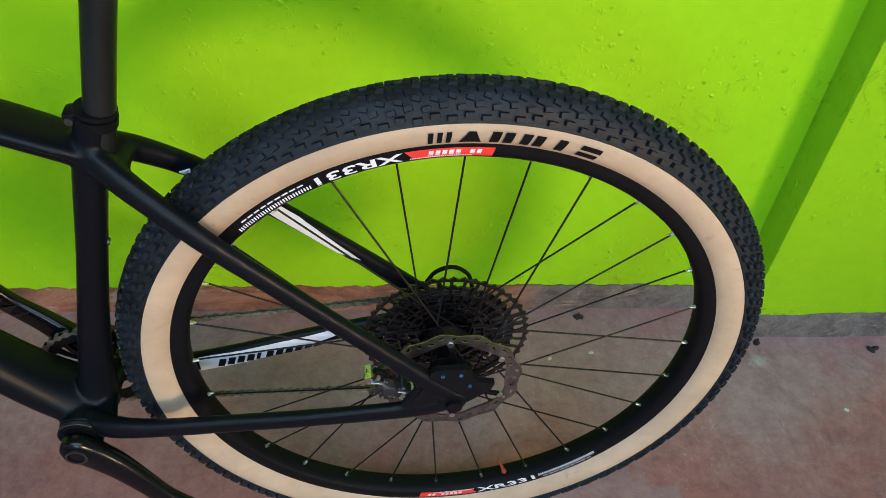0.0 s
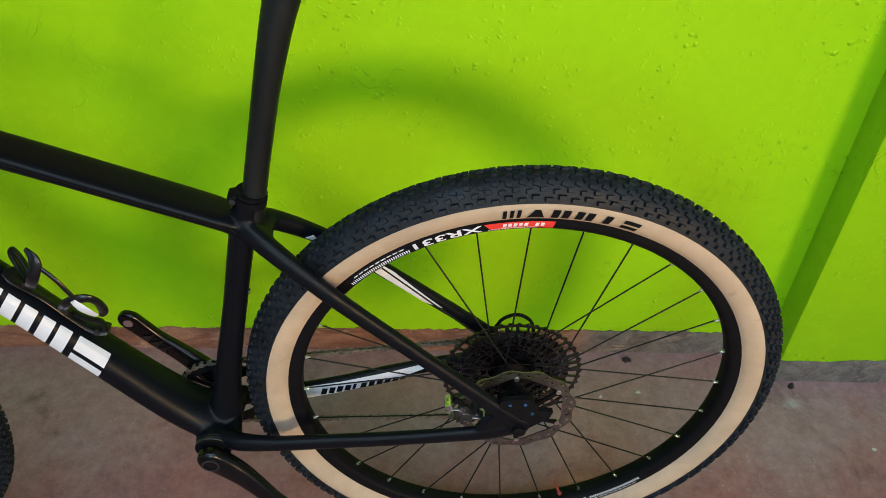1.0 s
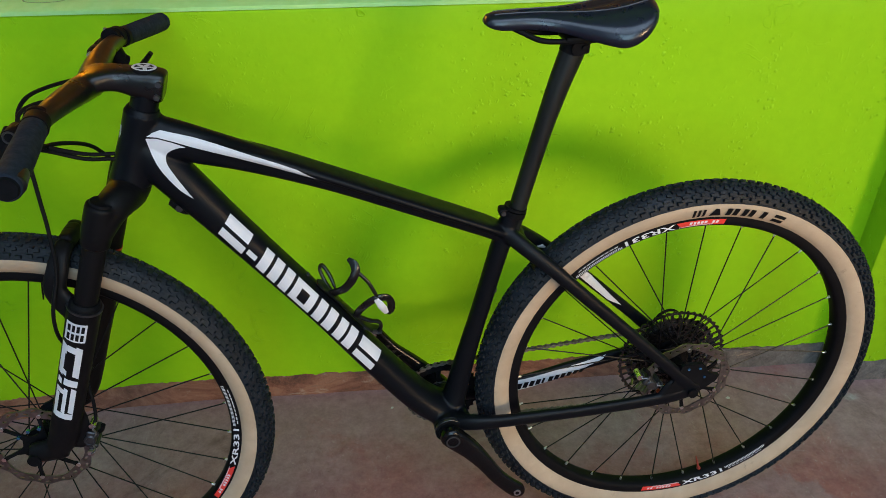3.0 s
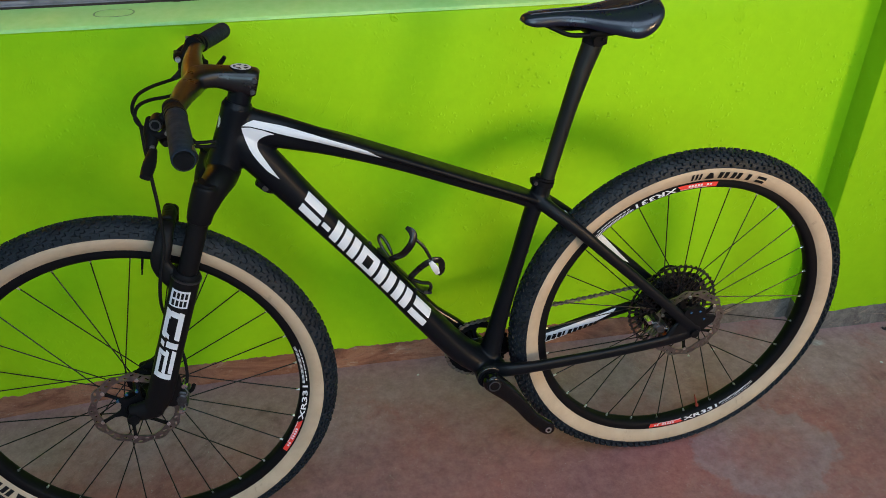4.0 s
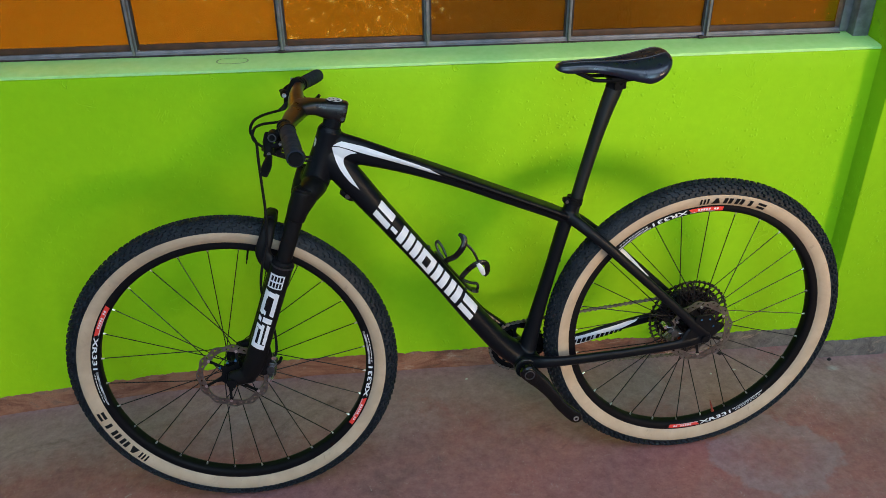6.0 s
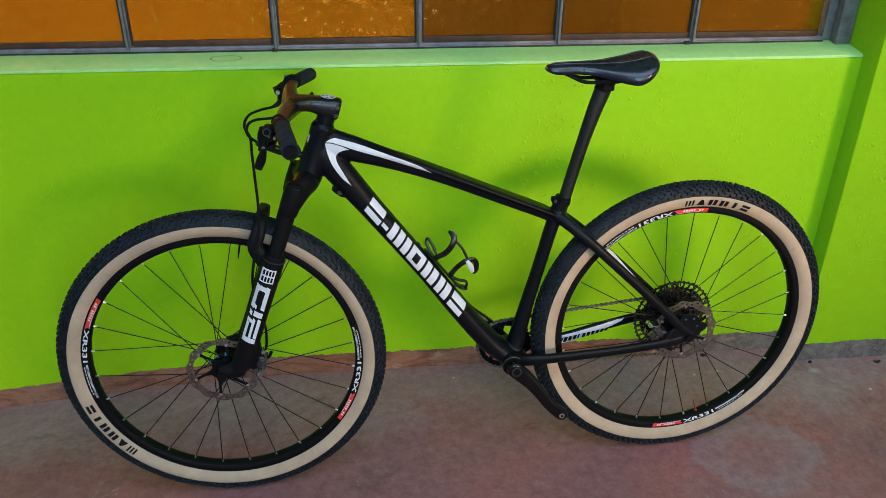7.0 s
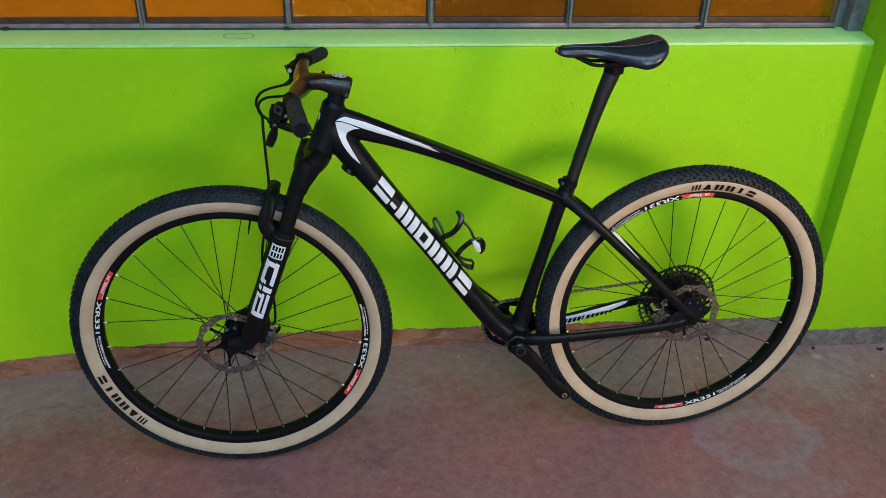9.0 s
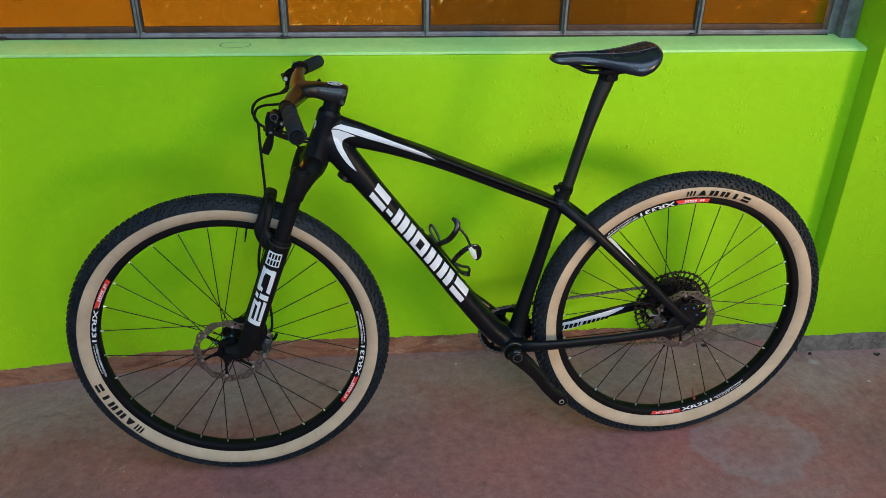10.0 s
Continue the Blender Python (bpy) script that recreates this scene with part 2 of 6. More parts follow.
ORANGE = simple("orange_anodised", (0.50, 0.11, 0.015), 0.35, 0.4, vary=0.15)
BLUEOIL = simple("oil_slick_bolt", (0.10, 0.35, 0.75), 0.2, 0.9, vary=0.5, scale=300)
def grained_post():
    k = Mat("satin_grained_seatpost", rough=0.42, spec=0.30)
    k.link(k.ramp(k.noise(60, 5, 0.6, (1, 1, 0.05)), (0.3, (0.004, 0.005, 0.005)), (0.7, (0.010, 0.012, 0.011))), "Base Color")
    k.link(k.ramp(k.noise(90, 4, 0.6, (1, 1, 0.04)), (0.3, 0.34), (0.7, 0.55)), "Roughness")
    return k.m


POST = grained_post()
TAG = simple("yellow_green_plastic", (0.11, 0.15, 0.02), 0.45, vary=0.1)
SADDLE = simple("black_saddle_cover", (0.006, 0.009, 0.020), 0.30, vary=0.2, scale=200, relief=0.08, coat=0.2)


# ---- mesh helpers ----
def part(name, bm, material, parent=None, label="", smooth=True, basis=None):
    """Links a bmesh as one mesh object, under a thing or a part."""
    me = bpy.data.meshes.new(name)
    bmesh.ops.recalc_face_normals(bm, faces=bm.faces)
    for f in bm.faces:
        f.smooth = smooth
    bm.to_mesh(me), bm.free()
    if smooth:
        me.set_sharp_from_angle(angle=radians(42))
    for m in material if isinstance(material, (list, tuple)) else [material]:
        me.materials.append(m)
    ob = new(name, me)
    ob.parent = parent
    if basis is not None:
        ob.matrix_basis = basis
    return tagged(ob, label)


def again(ob, basis):
    """One more object on the same mesh, beside ob."""
    o = new(ob.name.split(".")[0], ob.data)
    o.parent, o.matrix_basis = ob.parent, basis
    return o


def box(bm, lo, hi, bevel=0.0, m=None):
    c = [(a + b) / 2 for a, b in zip(lo, hi)]
    s = [abs(b - a) for a, b in zip(lo, hi)]
    made = bmesh.ops.create_cube(bm, size=1, matrix=Matrix.Translation(c) @ Matrix.Diagonal((*s, 1)))["verts"]
    if bevel:
        edges = list({e for v in made for e in v.link_edges})
        out = bmesh.ops.bevel(bm, geom=edges, offset=bevel, segments=2, profile=0.5, affect="EDGES")
        made = list({v for f in out["faces"] for v in f.verts} | {v for v in made if v.is_valid})
    if m is not None:
        bmesh.ops.transform(bm, matrix=m, verts=[v for v in made if v.is_valid])
    return made


def smoothline(pts, k=6):
    """Catmull-Rom points through rows of equal length."""
    p = np.array(pts, float)
    if len(p) < 3:
        return [p[0] + (p[-1] - p[0]) * i / k for i in range(k + 1)]
    q = np.vstack([2 * p[0] - p[1], p, 2 * p[-1] - p[-2]])
    out = []
    for i in range(1, len(q) - 2):
        for j in range(k):
            t = j / k
            out.append(0.5 * (2 * q[i] + (q[i + 1] - q[i - 1]) * t + (2 * q[i - 1] - 5 * q[i] + 4 * q[i + 1] - q[i + 2]) * t * t + (3 * q[i] - q[i - 1] - 3 * q[i + 1] + q[i + 2]) * t**3))
    return out + [p[-1]]


def tube(bm, pts, radii, n=14, k=6, power=2.0, side=(0, 1, 0)):
    """Sweeps a (super)ellipse along points; radii: one number, or (lateral, in-plane) for each point."""
    rad = [(r, r) if isinstance(r, (int, float)) else r for r in (radii if isinstance(radii, list) else [radii] * len(pts))]
    rows = smoothline([(*p, *r) for p, r in zip(pts, rad)], k)
    rings = []
    for i, row in enumerate(rows):
        p = Vector(row[:3])
        t = (Vector(rows[min(i + 1, len(rows) - 1)][:3]) - Vector(rows[max(i - 1, 0)][:3])).normalized()
        s = Vector(side) - t * t.dot(Vector(side))
        if s.length < 0.15:
            s = Vector((1, 0, 0)) - t * t.x
        s.normalize()
        b = t.cross(s)
        ring = []
        for j in range(n):
            a = 2 * math.pi * j / n
            ca, sa = math.cos(a), math.sin(a)
            ca, sa = math.copysign(abs(ca) ** (2 / power), ca), math.copysign(abs(sa) ** (2 / power), sa)
            ring.append(bm.verts.new(p + s * (ca * max(row[3], 1e-4)) + b * (sa * max(row[4], 1e-4))))
        rings.append(ring)
    for a, b in zip(rings, rings[1:]):
        for j in range(n):
            bm.faces.new((a[j], a[(j + 1) % n], b[(j + 1) % n], b[j]))
    bm.faces.new(rings[0][::-1]), bm.faces.new(rings[-1])
    return bm


def rod(bm, a, b, r, r2=None, n=16):
    """A cylinder or cone from a to b."""
    return tube(bm, [a, b], [(r, r), (r if r2 is None else r2,) * 2], n, 1)


def lathe(bm, profile, n=48, axis="Y", closed=False, start=0.0, end=2 * math.pi, slot=None):
    """Turns a profile of (along, radius) about an axis through the origin."""
    full = abs(end - start - 2 * math.pi) < 1e-6
    rings = []
    for j in range(n if full else n + 1):
        a = start + (end - start) * j / n
        rings.append([bm.verts.new((r * math.cos(a), o, r * math.sin(a)) if axis == "Y" else (r * math.cos(a), r * math.sin(a), o)) for o, r in profile])
    m = len(profile)
    for j in range(n):
        a, b = rings[j], rings[(j + 1) % len(rings)]
        for i in range(m if closed else m - 1):
            f = bm.faces.new((a[i], a[(i + 1) % m], b[(i + 1) % m], b[i]))
            if slot:
                f.material_index = slot[i]
    return bm


def plate(bm, outline, y0, y1, holes=()):
    """A flat plate in the x-z plane between y0 and y1, with holes, as a filled outline given thickness."""
    edges = []
    for loop in (outline, *holes):
        vs = [bm.verts.new((x, y0, z)) for x, z in loop]
        edges += [bm.edges.new((vs[i], vs[(i + 1) % len(vs)])) for i in range(len(vs))]
    made = bmesh.ops.triangle_fill(bm, use_beauty=True, use_dissolve=False, edges=edges)
    faces = [f for f in made["geom"] if isinstance(f, bmesh.types.BMFace)]
    out = bmesh.ops.extrude_face_region(bm, geom=faces)
    bmesh.ops.translate(bm, verts=[v for v in out["geom"] if isinstance(v, bmesh.types.BMVert)], vec=(0, y1 - y0, 0))
    return bm


def circle(r, n=24, c=(0, 0), a0=0.0):
    return [(c[0] + r * math.cos(a0 + 2 * math.pi * i / n), c[1] + r * math.sin(a0 + 2 * math.pi * i / n)) for i in range(n)]


def fused(name, bm, material, parent, voxel, rounds=6, label="", basis=None):
    """A part whose overlapping tubes are melted into one skin."""
    ob = part(name, bm, material, parent, label, True, basis)
    rem = ob.modifiers.new("skin", "REMESH")
    rem.mode, rem.voxel_size, rem.use_smooth_shade = "VOXEL", voxel, True
    sm = ob.modifiers.new("ease", "SMOOTH")
    sm.factor, sm.iterations = 0.5, rounds
    deps = bpy.context.evaluated_depsgraph_get()
    me = bpy.data.meshes.new_from_object(ob.evaluated_get(deps))
    ob.modifiers.clear()
    old, ob.data = ob.data, me
    bpy.data.meshes.remove(old)
    me.name = name
    me.shade_smooth()
    return ob


# ---- the setting ----
WX1, PILX, PILY, GLY = 3.4, 0.548, -0.069, 0.100
BACKY, LEFTX, RIGHTX, TOPZ = -4.10, -4.10, 3.60, 3.30


def structure(name, boxes, material, bevel=0.0, label="", category=""):
    bm = bmesh.new()
    for lo, hi in boxes:
        box(bm, lo, hi, bevel)
    return tagged(part(name, bm, material, None, label, smooth=bevel > 0), label, category, "", "structure")


def uneven_wall():
    """The low wall under the window, its face slightly wavy, with a rounded upper edge."""
    bm = bmesh.new()
    nx, prof = 150, [(0.30, -0.10), (0.0, -0.10), (0.0, 0.06), (0.0, 0.15), (0.0, 0.3), (0.0, 0.45), (0.0, 0.6), (0.0, 0.75), (0.0, 0.86), (0.0, 0.912), (0.0015, 0.9175), (0.03, 0.9185)]
    rows = []
    for i in range(nx + 1):
        x = LEFTX + (PILX - LEFTX) * i / nx
        row = []
        for y, z in prof:
            w = noise.noise(Vector((x * 1.7, z * 2.0, 3.0))) * 0.004 + noise.noise(Vector((x * 7, z * 7, 9.0))) * 0.0012
            lift = noise.noise(Vector((x * 1.1, 5.0, 0.0))) * 0.0010 if z > 0.9 else 0.0
            row.append(bm.verts.new((x, y + (w if 0 < z < 0.92 else 0), z + lift)))
        rows.append(row)
    for a, b in zip(rows, rows[1:]):
        for j in range(len(prof) - 1):
            bm.faces.new((a[j], a[j + 1], b[j + 1], b[j]))
    return tagged(part("wall_north", bm, WALL, None), "low lime-green painted masonry wall under the window", "wall", "", "structure")


uneven_wall()
def sill():
    """Sloping concrete sill, its front edge a little proud of the wall and slightly uneven."""
    bm = bmesh.new()
    rows = []
    for i in range(121):
        x = LEFTX + (PILX - 0.001 - LEFTX) * i / 120
        e = 0.0012 * noise.noise(Vector((x * 1.3, 7.0, 0))) + 0.0006 * noise.noise(Vector((x * 9, 2.0, 0)))
        rows.append([bm.verts.new((x, y, z + (e if z > 0.9 else 0))) for y, z in ((0.012, 0.80), (0.010, 0.915), (-0.0020, 0.9190), (-0.0015, 0.9255), (0.004, 0.9285), (0.05, 0.9345), (0.125, 0.9425))])
    for a, b in zip(rows, rows[1:]):
        for j in range(6):
            bm.faces.new((a[j], a[j + 1], b[j + 1], b[j]))
    return tagged(part("window_sill", bm, SILL, None), "pale green painted concrete window sill", "sill", "", "structure")


sill()
structure("wall_north_core", [((LEFTX, 0.12, 0.0), (PILX, 0.26, 0.925))], ROOMWALL, 0.0, "inner face of the wall under the window", "wall")
structure("pilaster", [((PILX, PILY, 0.0), (WX1, 0.30, TOPZ))], WALL, 0.006, "lime-green painted masonry pilaster beside the window", "pilaster")
structure("wall_north_head", [((LEFTX, 0.0, 2.15), (PILX, 0.26, TOPZ))], WALL, 0.0, "lime-green wall above the window", "wall")


def floor_z(x):
    """Height of the cement floor, which falls away gently beyond the front wheel."""
    return -0.062 * min(1.35, max(0.0, (-0.95 - x) / 0.83)) ** 1.5


def floor():
    bm = bmesh.new()
    xs = [LEFTX + (RIGHTX - LEFTX) * i / 110 for i in range(111)]
    top = [[bm.verts.new((x, y, floor_z(x))) for y in (BACKY, 0.0)] for x in xs]
    low = [[bm.verts.new((x, y, -0.20)) for y in (BACKY, 0.0)] for x in (LEFTX, RIGHTX)]
    for a, b in zip(top, top[1:]):
        bm.faces.new((a[0], b[0], b[1], a[1]))
    for k in (0, 1):
        bm.faces.new([low[0][k]] + [r[k] for r in top] + [low[1][k]])
    bm.faces.new((*top[0], low[0][1], low[0][0])), bm.faces.new((*top[-1], low[1][1], low[1][0])), bm.faces.new((*low[0], low[1][1], low[1][0]))
    tagged(part("floor", bm, FLOOR, None, "", False), "red-brown stained cement floor with grey dust", "floor", "", "structure")


floor()
# out of view; the opening's left end is drawn in to darken the left wall
structure("ceiling", [((LEFTX, -1.55, TOPZ), (RIGHTX, 3.2, TOPZ + 0.12)), ((LEFTX, BACKY, TOPZ), (RIGHTX, -3.95, TOPZ + 0.12)), ((LEFTX, -3.95, TOPZ), (-1.9, -1.55, TOPZ + 0.12)), ((2.3, -3.95, TOPZ), (RIGHTX, -1.55, TOPZ + 0.12))], PLASTER, 0.0, "unseen white ceiling with an assumed wide roof opening", "ceiling")
OZ0, OZ1 = 0.60, 3.10
def back_wall():
    """Unseen wall added behind the walk: a fill opening, and a wider one raked to shade the upper-left wall."""
    bm = bmesh.new()
    for a, b, lo, hi in ((LEFTX, -0.92, 0, TOPZ), (0.30, 0.90, OZ0, OZ1), (3.30, RIGHTX, 0, TOPZ), (-0.92, 3.30, 0, OZ0), (-0.92, 3.30, OZ1, TOPZ), (0.90, 3.30, OZ0, 1.05)):
        box(bm, (a, BACKY - 0.15, lo), (b, BACKY, hi))
    # raked head made up to keep the sun off the upper-left wall
    head = [(0.90, OZ1), (0.90, 1.12), (2.50, 1.97), (3.30, 1.97), (3.30, OZ1)]
    front, back = [[bm.verts.new((x, y, z)) for x, z in head] for y in (BACKY, BACKY - 0.15)]
    bm.faces.new(front), bm.faces.new(back[::-1])
    for q in range(5):
        bm.faces.new((front[q], back[q], back[(q + 1) % 5], front[(q + 1) % 5]))
    return tagged(part("wall_south", bm, PLASTER, None, "", False), "unseen grey wall with two openings, added to shape the light", "wall", "", "structure")


back_wall()
# out of view; the opening is made up to hold the side fill
structure("wall_west", [((LEFTX - 0.15, BACKY, 0), (LEFTX, -3.2, TOPZ)), ((LEFTX - 0.15, -1.2, 0), (LEFTX, 0.26, TOPZ)), ((LEFTX - 0.15, -3.2, 0), (LEFTX, -1.2, 0.8)), ((LEFTX - 0.15, -3.2, 2.4), (LEFTX, -1.2, TOPZ))], PLASTER, 0.0, "unseen white side wall, opened for the added fill", "wall")
structure("wall_east", [((RIGHTX, BACKY, 0), (RIGHTX + 0.15, 0.3, TOPZ))], PLASTER, 0.0, "white side wall", "wall")
structure("ground", [((-60, -60, -0.26), (60, 60, -0.22))], FLOOR, 0.0, "bare ground outside", "ground")
# the room behind the amber panes
structure("inner_room", [((LEFTX, 2.95, -0.12), (PILX + 0.4, 3.1, TOPZ)), ((LEFTX - 0.15, 0.26, -0.12), (LEFTX, 3.1, TOPZ)), ((PILX + 0.3, 0.30, -0.12), (PILX + 0.45, 3.1, TOPZ)), ((LEFTX, 0.26, -0.12), (PILX + 0.4, 3.1, 0.0))], ROOMWALL, 0.0, "cream-painted room behind the window", "room")


def skirt():
    """Unpainted plaster band along the foot of the wall, its upper edge ragged."""
    bm = bmesh.new()

    def strip(p0, p1, out, n):
        rows = []
        for i in range(n + 1):
            p = Vector(p0).lerp(Vector(p1), i / n)
            top = 0.059 + noise.noise(Vector((p.x * 6, p.y * 6, 1))) * 0.007 + noise.noise(Vector((p.x * 31, p.y * 31, 2))) * 0.005 + noise.noise(Vector((p.x * 90, p.y * 90, 5))) * 0.004
            d = 0.0035 + 0.002 * noise.noise(Vector((p.x * 9, 4, 1)))
            o = Vector(out)
            rows.append([bm.verts.new(p + o * e + Vector((0, 0, z + floor_z(p.x)))) for e, z in ((d + 0.004, 0), (d + 0.001, 0.02), (d, top - 0.006), (d - 0.002, top), (-0.01, top + 0.001))])
        for a, b in zip(rows, rows[1:]):
            for j in range(4):
                bm.faces.new((a[j], a[j + 1], b[j + 1], b[j]))

    strip((LEFTX, 0, 0), (PILX, 0, 0), (0, -1, 0), 900)
    strip((PILX, 0.0, 0), (PILX, PILY - 0.004, 0), (-1, 0, 0), 14)
    strip((PILX - 0.004, PILY, 0), (WX1, PILY, 0), (0, -1, 0), 200)
    return tagged(part("baseboard", bm, SKIRT, None), "reddish and grey bare plaster band at the wall's foot", "skirting", "", "structure")


skirt()


WEND = 0.4815           # where the row of panes ends


def window():
    """Steel window with amber panes above the sill."""
    y, z0, z1 = GLY, 0.9400, 2.15
    bm = bmesh.new()
    box(bm, (LEFTX, y - 0.006, z0 + 0.001), (WEND, y + 0.030, z0 + 0.0115), 0.002)
    box(bm, (LEFTX, y - 0.010, z0 + 0.0005), (WEND, y - 0.004, z0 + 0.005), 0.001)
    w = tagged(part("window_1", bm, RAIL, None), "steel-framed window with amber hammered glass panes", "window", "", "structure")
    # dark strip in place of the shade in the gap below the rail
    b = bmesh.new()
    box(b, (LEFTX, y - 0.0125, z0 - 0.002), (WEND, y - 0.0102, z0 + 0.0022))
    part("rail_seal", b, PUTTY_GAP, w, "thin dark strip standing in for the shaded gap under the rail", False)
    lug = None
    for x in (-1.655, -0.968, 0.105):
        if lug is None:
            b = bmesh.new()
            box(b, (-0.007, y - 0.020, z0 - 0.001), (0.007, y - 0.008, z0 + 0.006), 0.0015)
            rod(b, (-0.016, y - 0.014, z0 + 0.0015), (0.020, y - 0.014, z0 + 0.0015), 0.0022, n=8)
            lug = part("rail_lug", b, PUTTY_GAP, w, "small dark metal lug", True, Matrix.Translation((x, 0, 0)))
        else:
            again(lug, Matrix.Translation((x, 0, 0)))
    jb = bmesh.new()
    box(jb, (0.5045, y - 0.036, z0 - 0.006), (0.5465, y + 0.035, z1), 0.003)
    box(jb, (WEND, y - 0.006, z0 + 0.002), (0.5055, y + 0.03, z1), 0.002)
    part("window_frame", jb, STEEL, w, "dull grey steel jamb")
    xs = [WEND - 0.3615 * i for i in range(1, 13)]
    bar = None
    for x in xs:
        if bar is None:
            b = bmesh.new()
            box(b, (-0.0030, y - 0.018, z0 + 0.004), (0.0030, y + 0.004, z1), 0.001)
            box(b, (-0.0068, y - 0.004, z0 + 0.004), (0.0068, y + 0.002, z1), 0.001)
            bar = part("glazing_bar", b, STEEL, w, "", True, Matrix.Translation((x, 0, 0)))
            b = bmesh.new()
            box(b, (0.0070, y - 0.003, z0 + 0.014), (0.0112, y + 0.0064, z1))
            put = part("putty_line", b, PUTTY_GAP, w, "", False, Matrix.Translation((x, 0, 0)))
            again(put, Matrix.Translation((x - 0.0182, 0, 0)))
        else:
            again(bar, Matrix.Translation((x, 0, 0))), again(put, Matrix.Translation((x, 0, 0))), again(put, Matrix.Translation((x - 0.0182, 0, 0)))
    # the three panes beside the jamb are of a browner, dimpled glass
    b = bmesh.new()
    box(b, (-0.3525, y + 0.0065, z0 + 0.012), (-0.009, y + 0.0105, z1))
    old = part("pane", b, DIMPLED, w, "brown dimpled glass pane", False, Matrix.Translation((WEND, 0, 0)))
    for x in xs[:2]:
        again(old, Matrix.Translation((x, 0, 0)))
    pane = None
    for x in xs[2:-1]:
        if pane is None:
            b = bmesh.new()
            box(b, (-0.3525, y + 0.0065, z0 + 0.012), (-0.009, y + 0.0105, z1))
            pane = part("pane", b, GLASS, w, "", False, Matrix.Translation((x, 0, 0)))
            b = bmesh.new()
            box(b, (-0.3500, y - 0.002, z0 + 0.0117), (-0.0115, y + 0.0062, z0 + 0.0270), 0.0015)
            bead = part("bottom_bead", b, WOOD, w, "dark wooden glazing bead", True, Matrix.Translation((x, 0, 0)))
        else:
            again(pane, Matrix.Translation((x, 0, 0))), again(bead, Matrix.Translation((x, 0, 0)))
    for x in [WEND] + xs[:2]:
        again(bead, Matrix.Translation((x, 0, 0)))
    return w


window()


def crumb(name, x, y, z, r, material, label, category, turn=0.0, flat=0.6):
    """A small irregular bit lying on the floor."""
    bm = bmesh.new()
    bmesh.ops.create_icosphere(bm, subdivisions=2, radius=1.0)
    for v in bm.verts:
        d = 1 + 0.55 * noise.noise(v.co * 1.7 + Vector((x * 31, y * 17, 0)))
        v.co = Vector((v.co.x * r * d * 1.3, v.co.y * r * d * 0.9, max(-0.35, v.co.z) * r * d * flat))
    low = min(v.co.z for v in bm.verts)
    for v in bm.verts:
        v.co.z -= low
    ob = part(name, bm, material, None, "", True, Matrix.Translation((x, y, z)) @ Matrix.Rotation(turn, 4, "Z"))
    tagged(ob, label, category, "bits on the floor")


def litter():
    dark = simple("dark_dried_bit", (0.020, 0.014, 0.016), 0.8, vary=0.4)
    pale = simple("pale_plaster_flake", (0.55, 0.52, 0.50), 0.8, vary=0.2)
    for k, (x, y, r) in enumerate(((0.264, -0.028, 0.0075), (0.579, -0.089, 0.0065), (0.782, -0.107, 0.0060), (0.793, -0.104, 0.0050), (0.829, -0.105, 0.0040))):
        crumb("dirt_crumb", x, y, 0.0, r, dark, "dark brown dried crumb of dirt on the cement floor", "dirt", k * 1.1)
    for k, (x, y, r) in enumerate(((0.275, -0.107, 0.0038), (0.200, -0.119, 0.0034), (0.420, -0.160, 0.0030), (0.690, -0.230, 0.0034), (-0.520, -0.070, 0.0030))):
        crumb("plaster_flake", x, y, 0.0, r, pale, "small pale plaster flake lying on the cement floor", "debris", k * 0.9, 0.35)


litter()


def ring_stain():
    """A faint dried ring on the sill's slope."""
    bm = bmesh.new()
    rise = lambda y: 0.9345 + (y - 0.05) * 0.1067  # noqa: E731
    rows = []
    for i in range(40):
        a = 2 * math.pi * i / 40
        rows.append([bm.verts.new((-1.083 + r * math.cos(a), 0.040 + r * (0.55 + 0.08 * math.cos(2 * a)) * math.sin(a), rise(0.040 + r * (0.55 + 0.08 * math.cos(2 * a)) * math.sin(a)) + 0.0022 + h)) for r, h in ((0.0355, -0.0006), (0.0365, 0.0), (0.0380, 0.0), (0.0390, -0.0006))])
    for i in range(40):
        for j in range(3):
            bm.faces.new((rows[i][j], rows[i][j + 1], rows[(i + 1) % 40][j + 1], rows[(i + 1) % 40][j]))
    part("ring_stain", bm, simple("dried_ring", (0.24, 0.42, 0.16), 0.7, vary=0.3), bpy.data.objects["window_sill"], "faint dark dried ring")


ring_stain()

# ---- the bicycle: x to its rear, y to its right side, z up, from the rear tyre's foot ----
bike = new("bicycle")
bike.matrix_world = Matrix.Translation((-0.002, -0.3865, 0)) @ Matrix.Rotation(0.0514, 4, "Z") @ Matrix.Rotation(-0.058, 4, "X")
tagged(bike, "matte black carbon mountain bike with tan-walled tyres leaning by the wall", "bicycle")
R_TYRE, R_FRONT, WB = 0.3690, 0.3650, 1.086
AX = Vector((0.342, 0, 0.940))            # steering axis
HB, HT = Vector((-0.866, 0, 0.806)), Vector((-0.831, 0, 0.903))
STEER = Matrix.Translation(HB) @ Matrix.Rotation(-0.037, 4, AX) @ Matrix.Translation(-HB)
I4 = Matrix.Identity(4)

# tyre section: (lateral, radius) from the left bead over the crown to the right bead
HALF = [(0.0135, 0.3110), (0.0178, 0.3144), (0.0216, 0.3205), (0.0243, 0.3278), (0.0252, 0.3338), (0.0248, 0.3385), (0.0245, 0.3394), (0.0226, 0.3475), (0.0182, 0.3552), (0.0120, 0.3608), (0.0050, 0.3636)]
SECTION = [(-o, r) for o, r in HALF] + [(o, r) for o, r in HALF[::-1]]


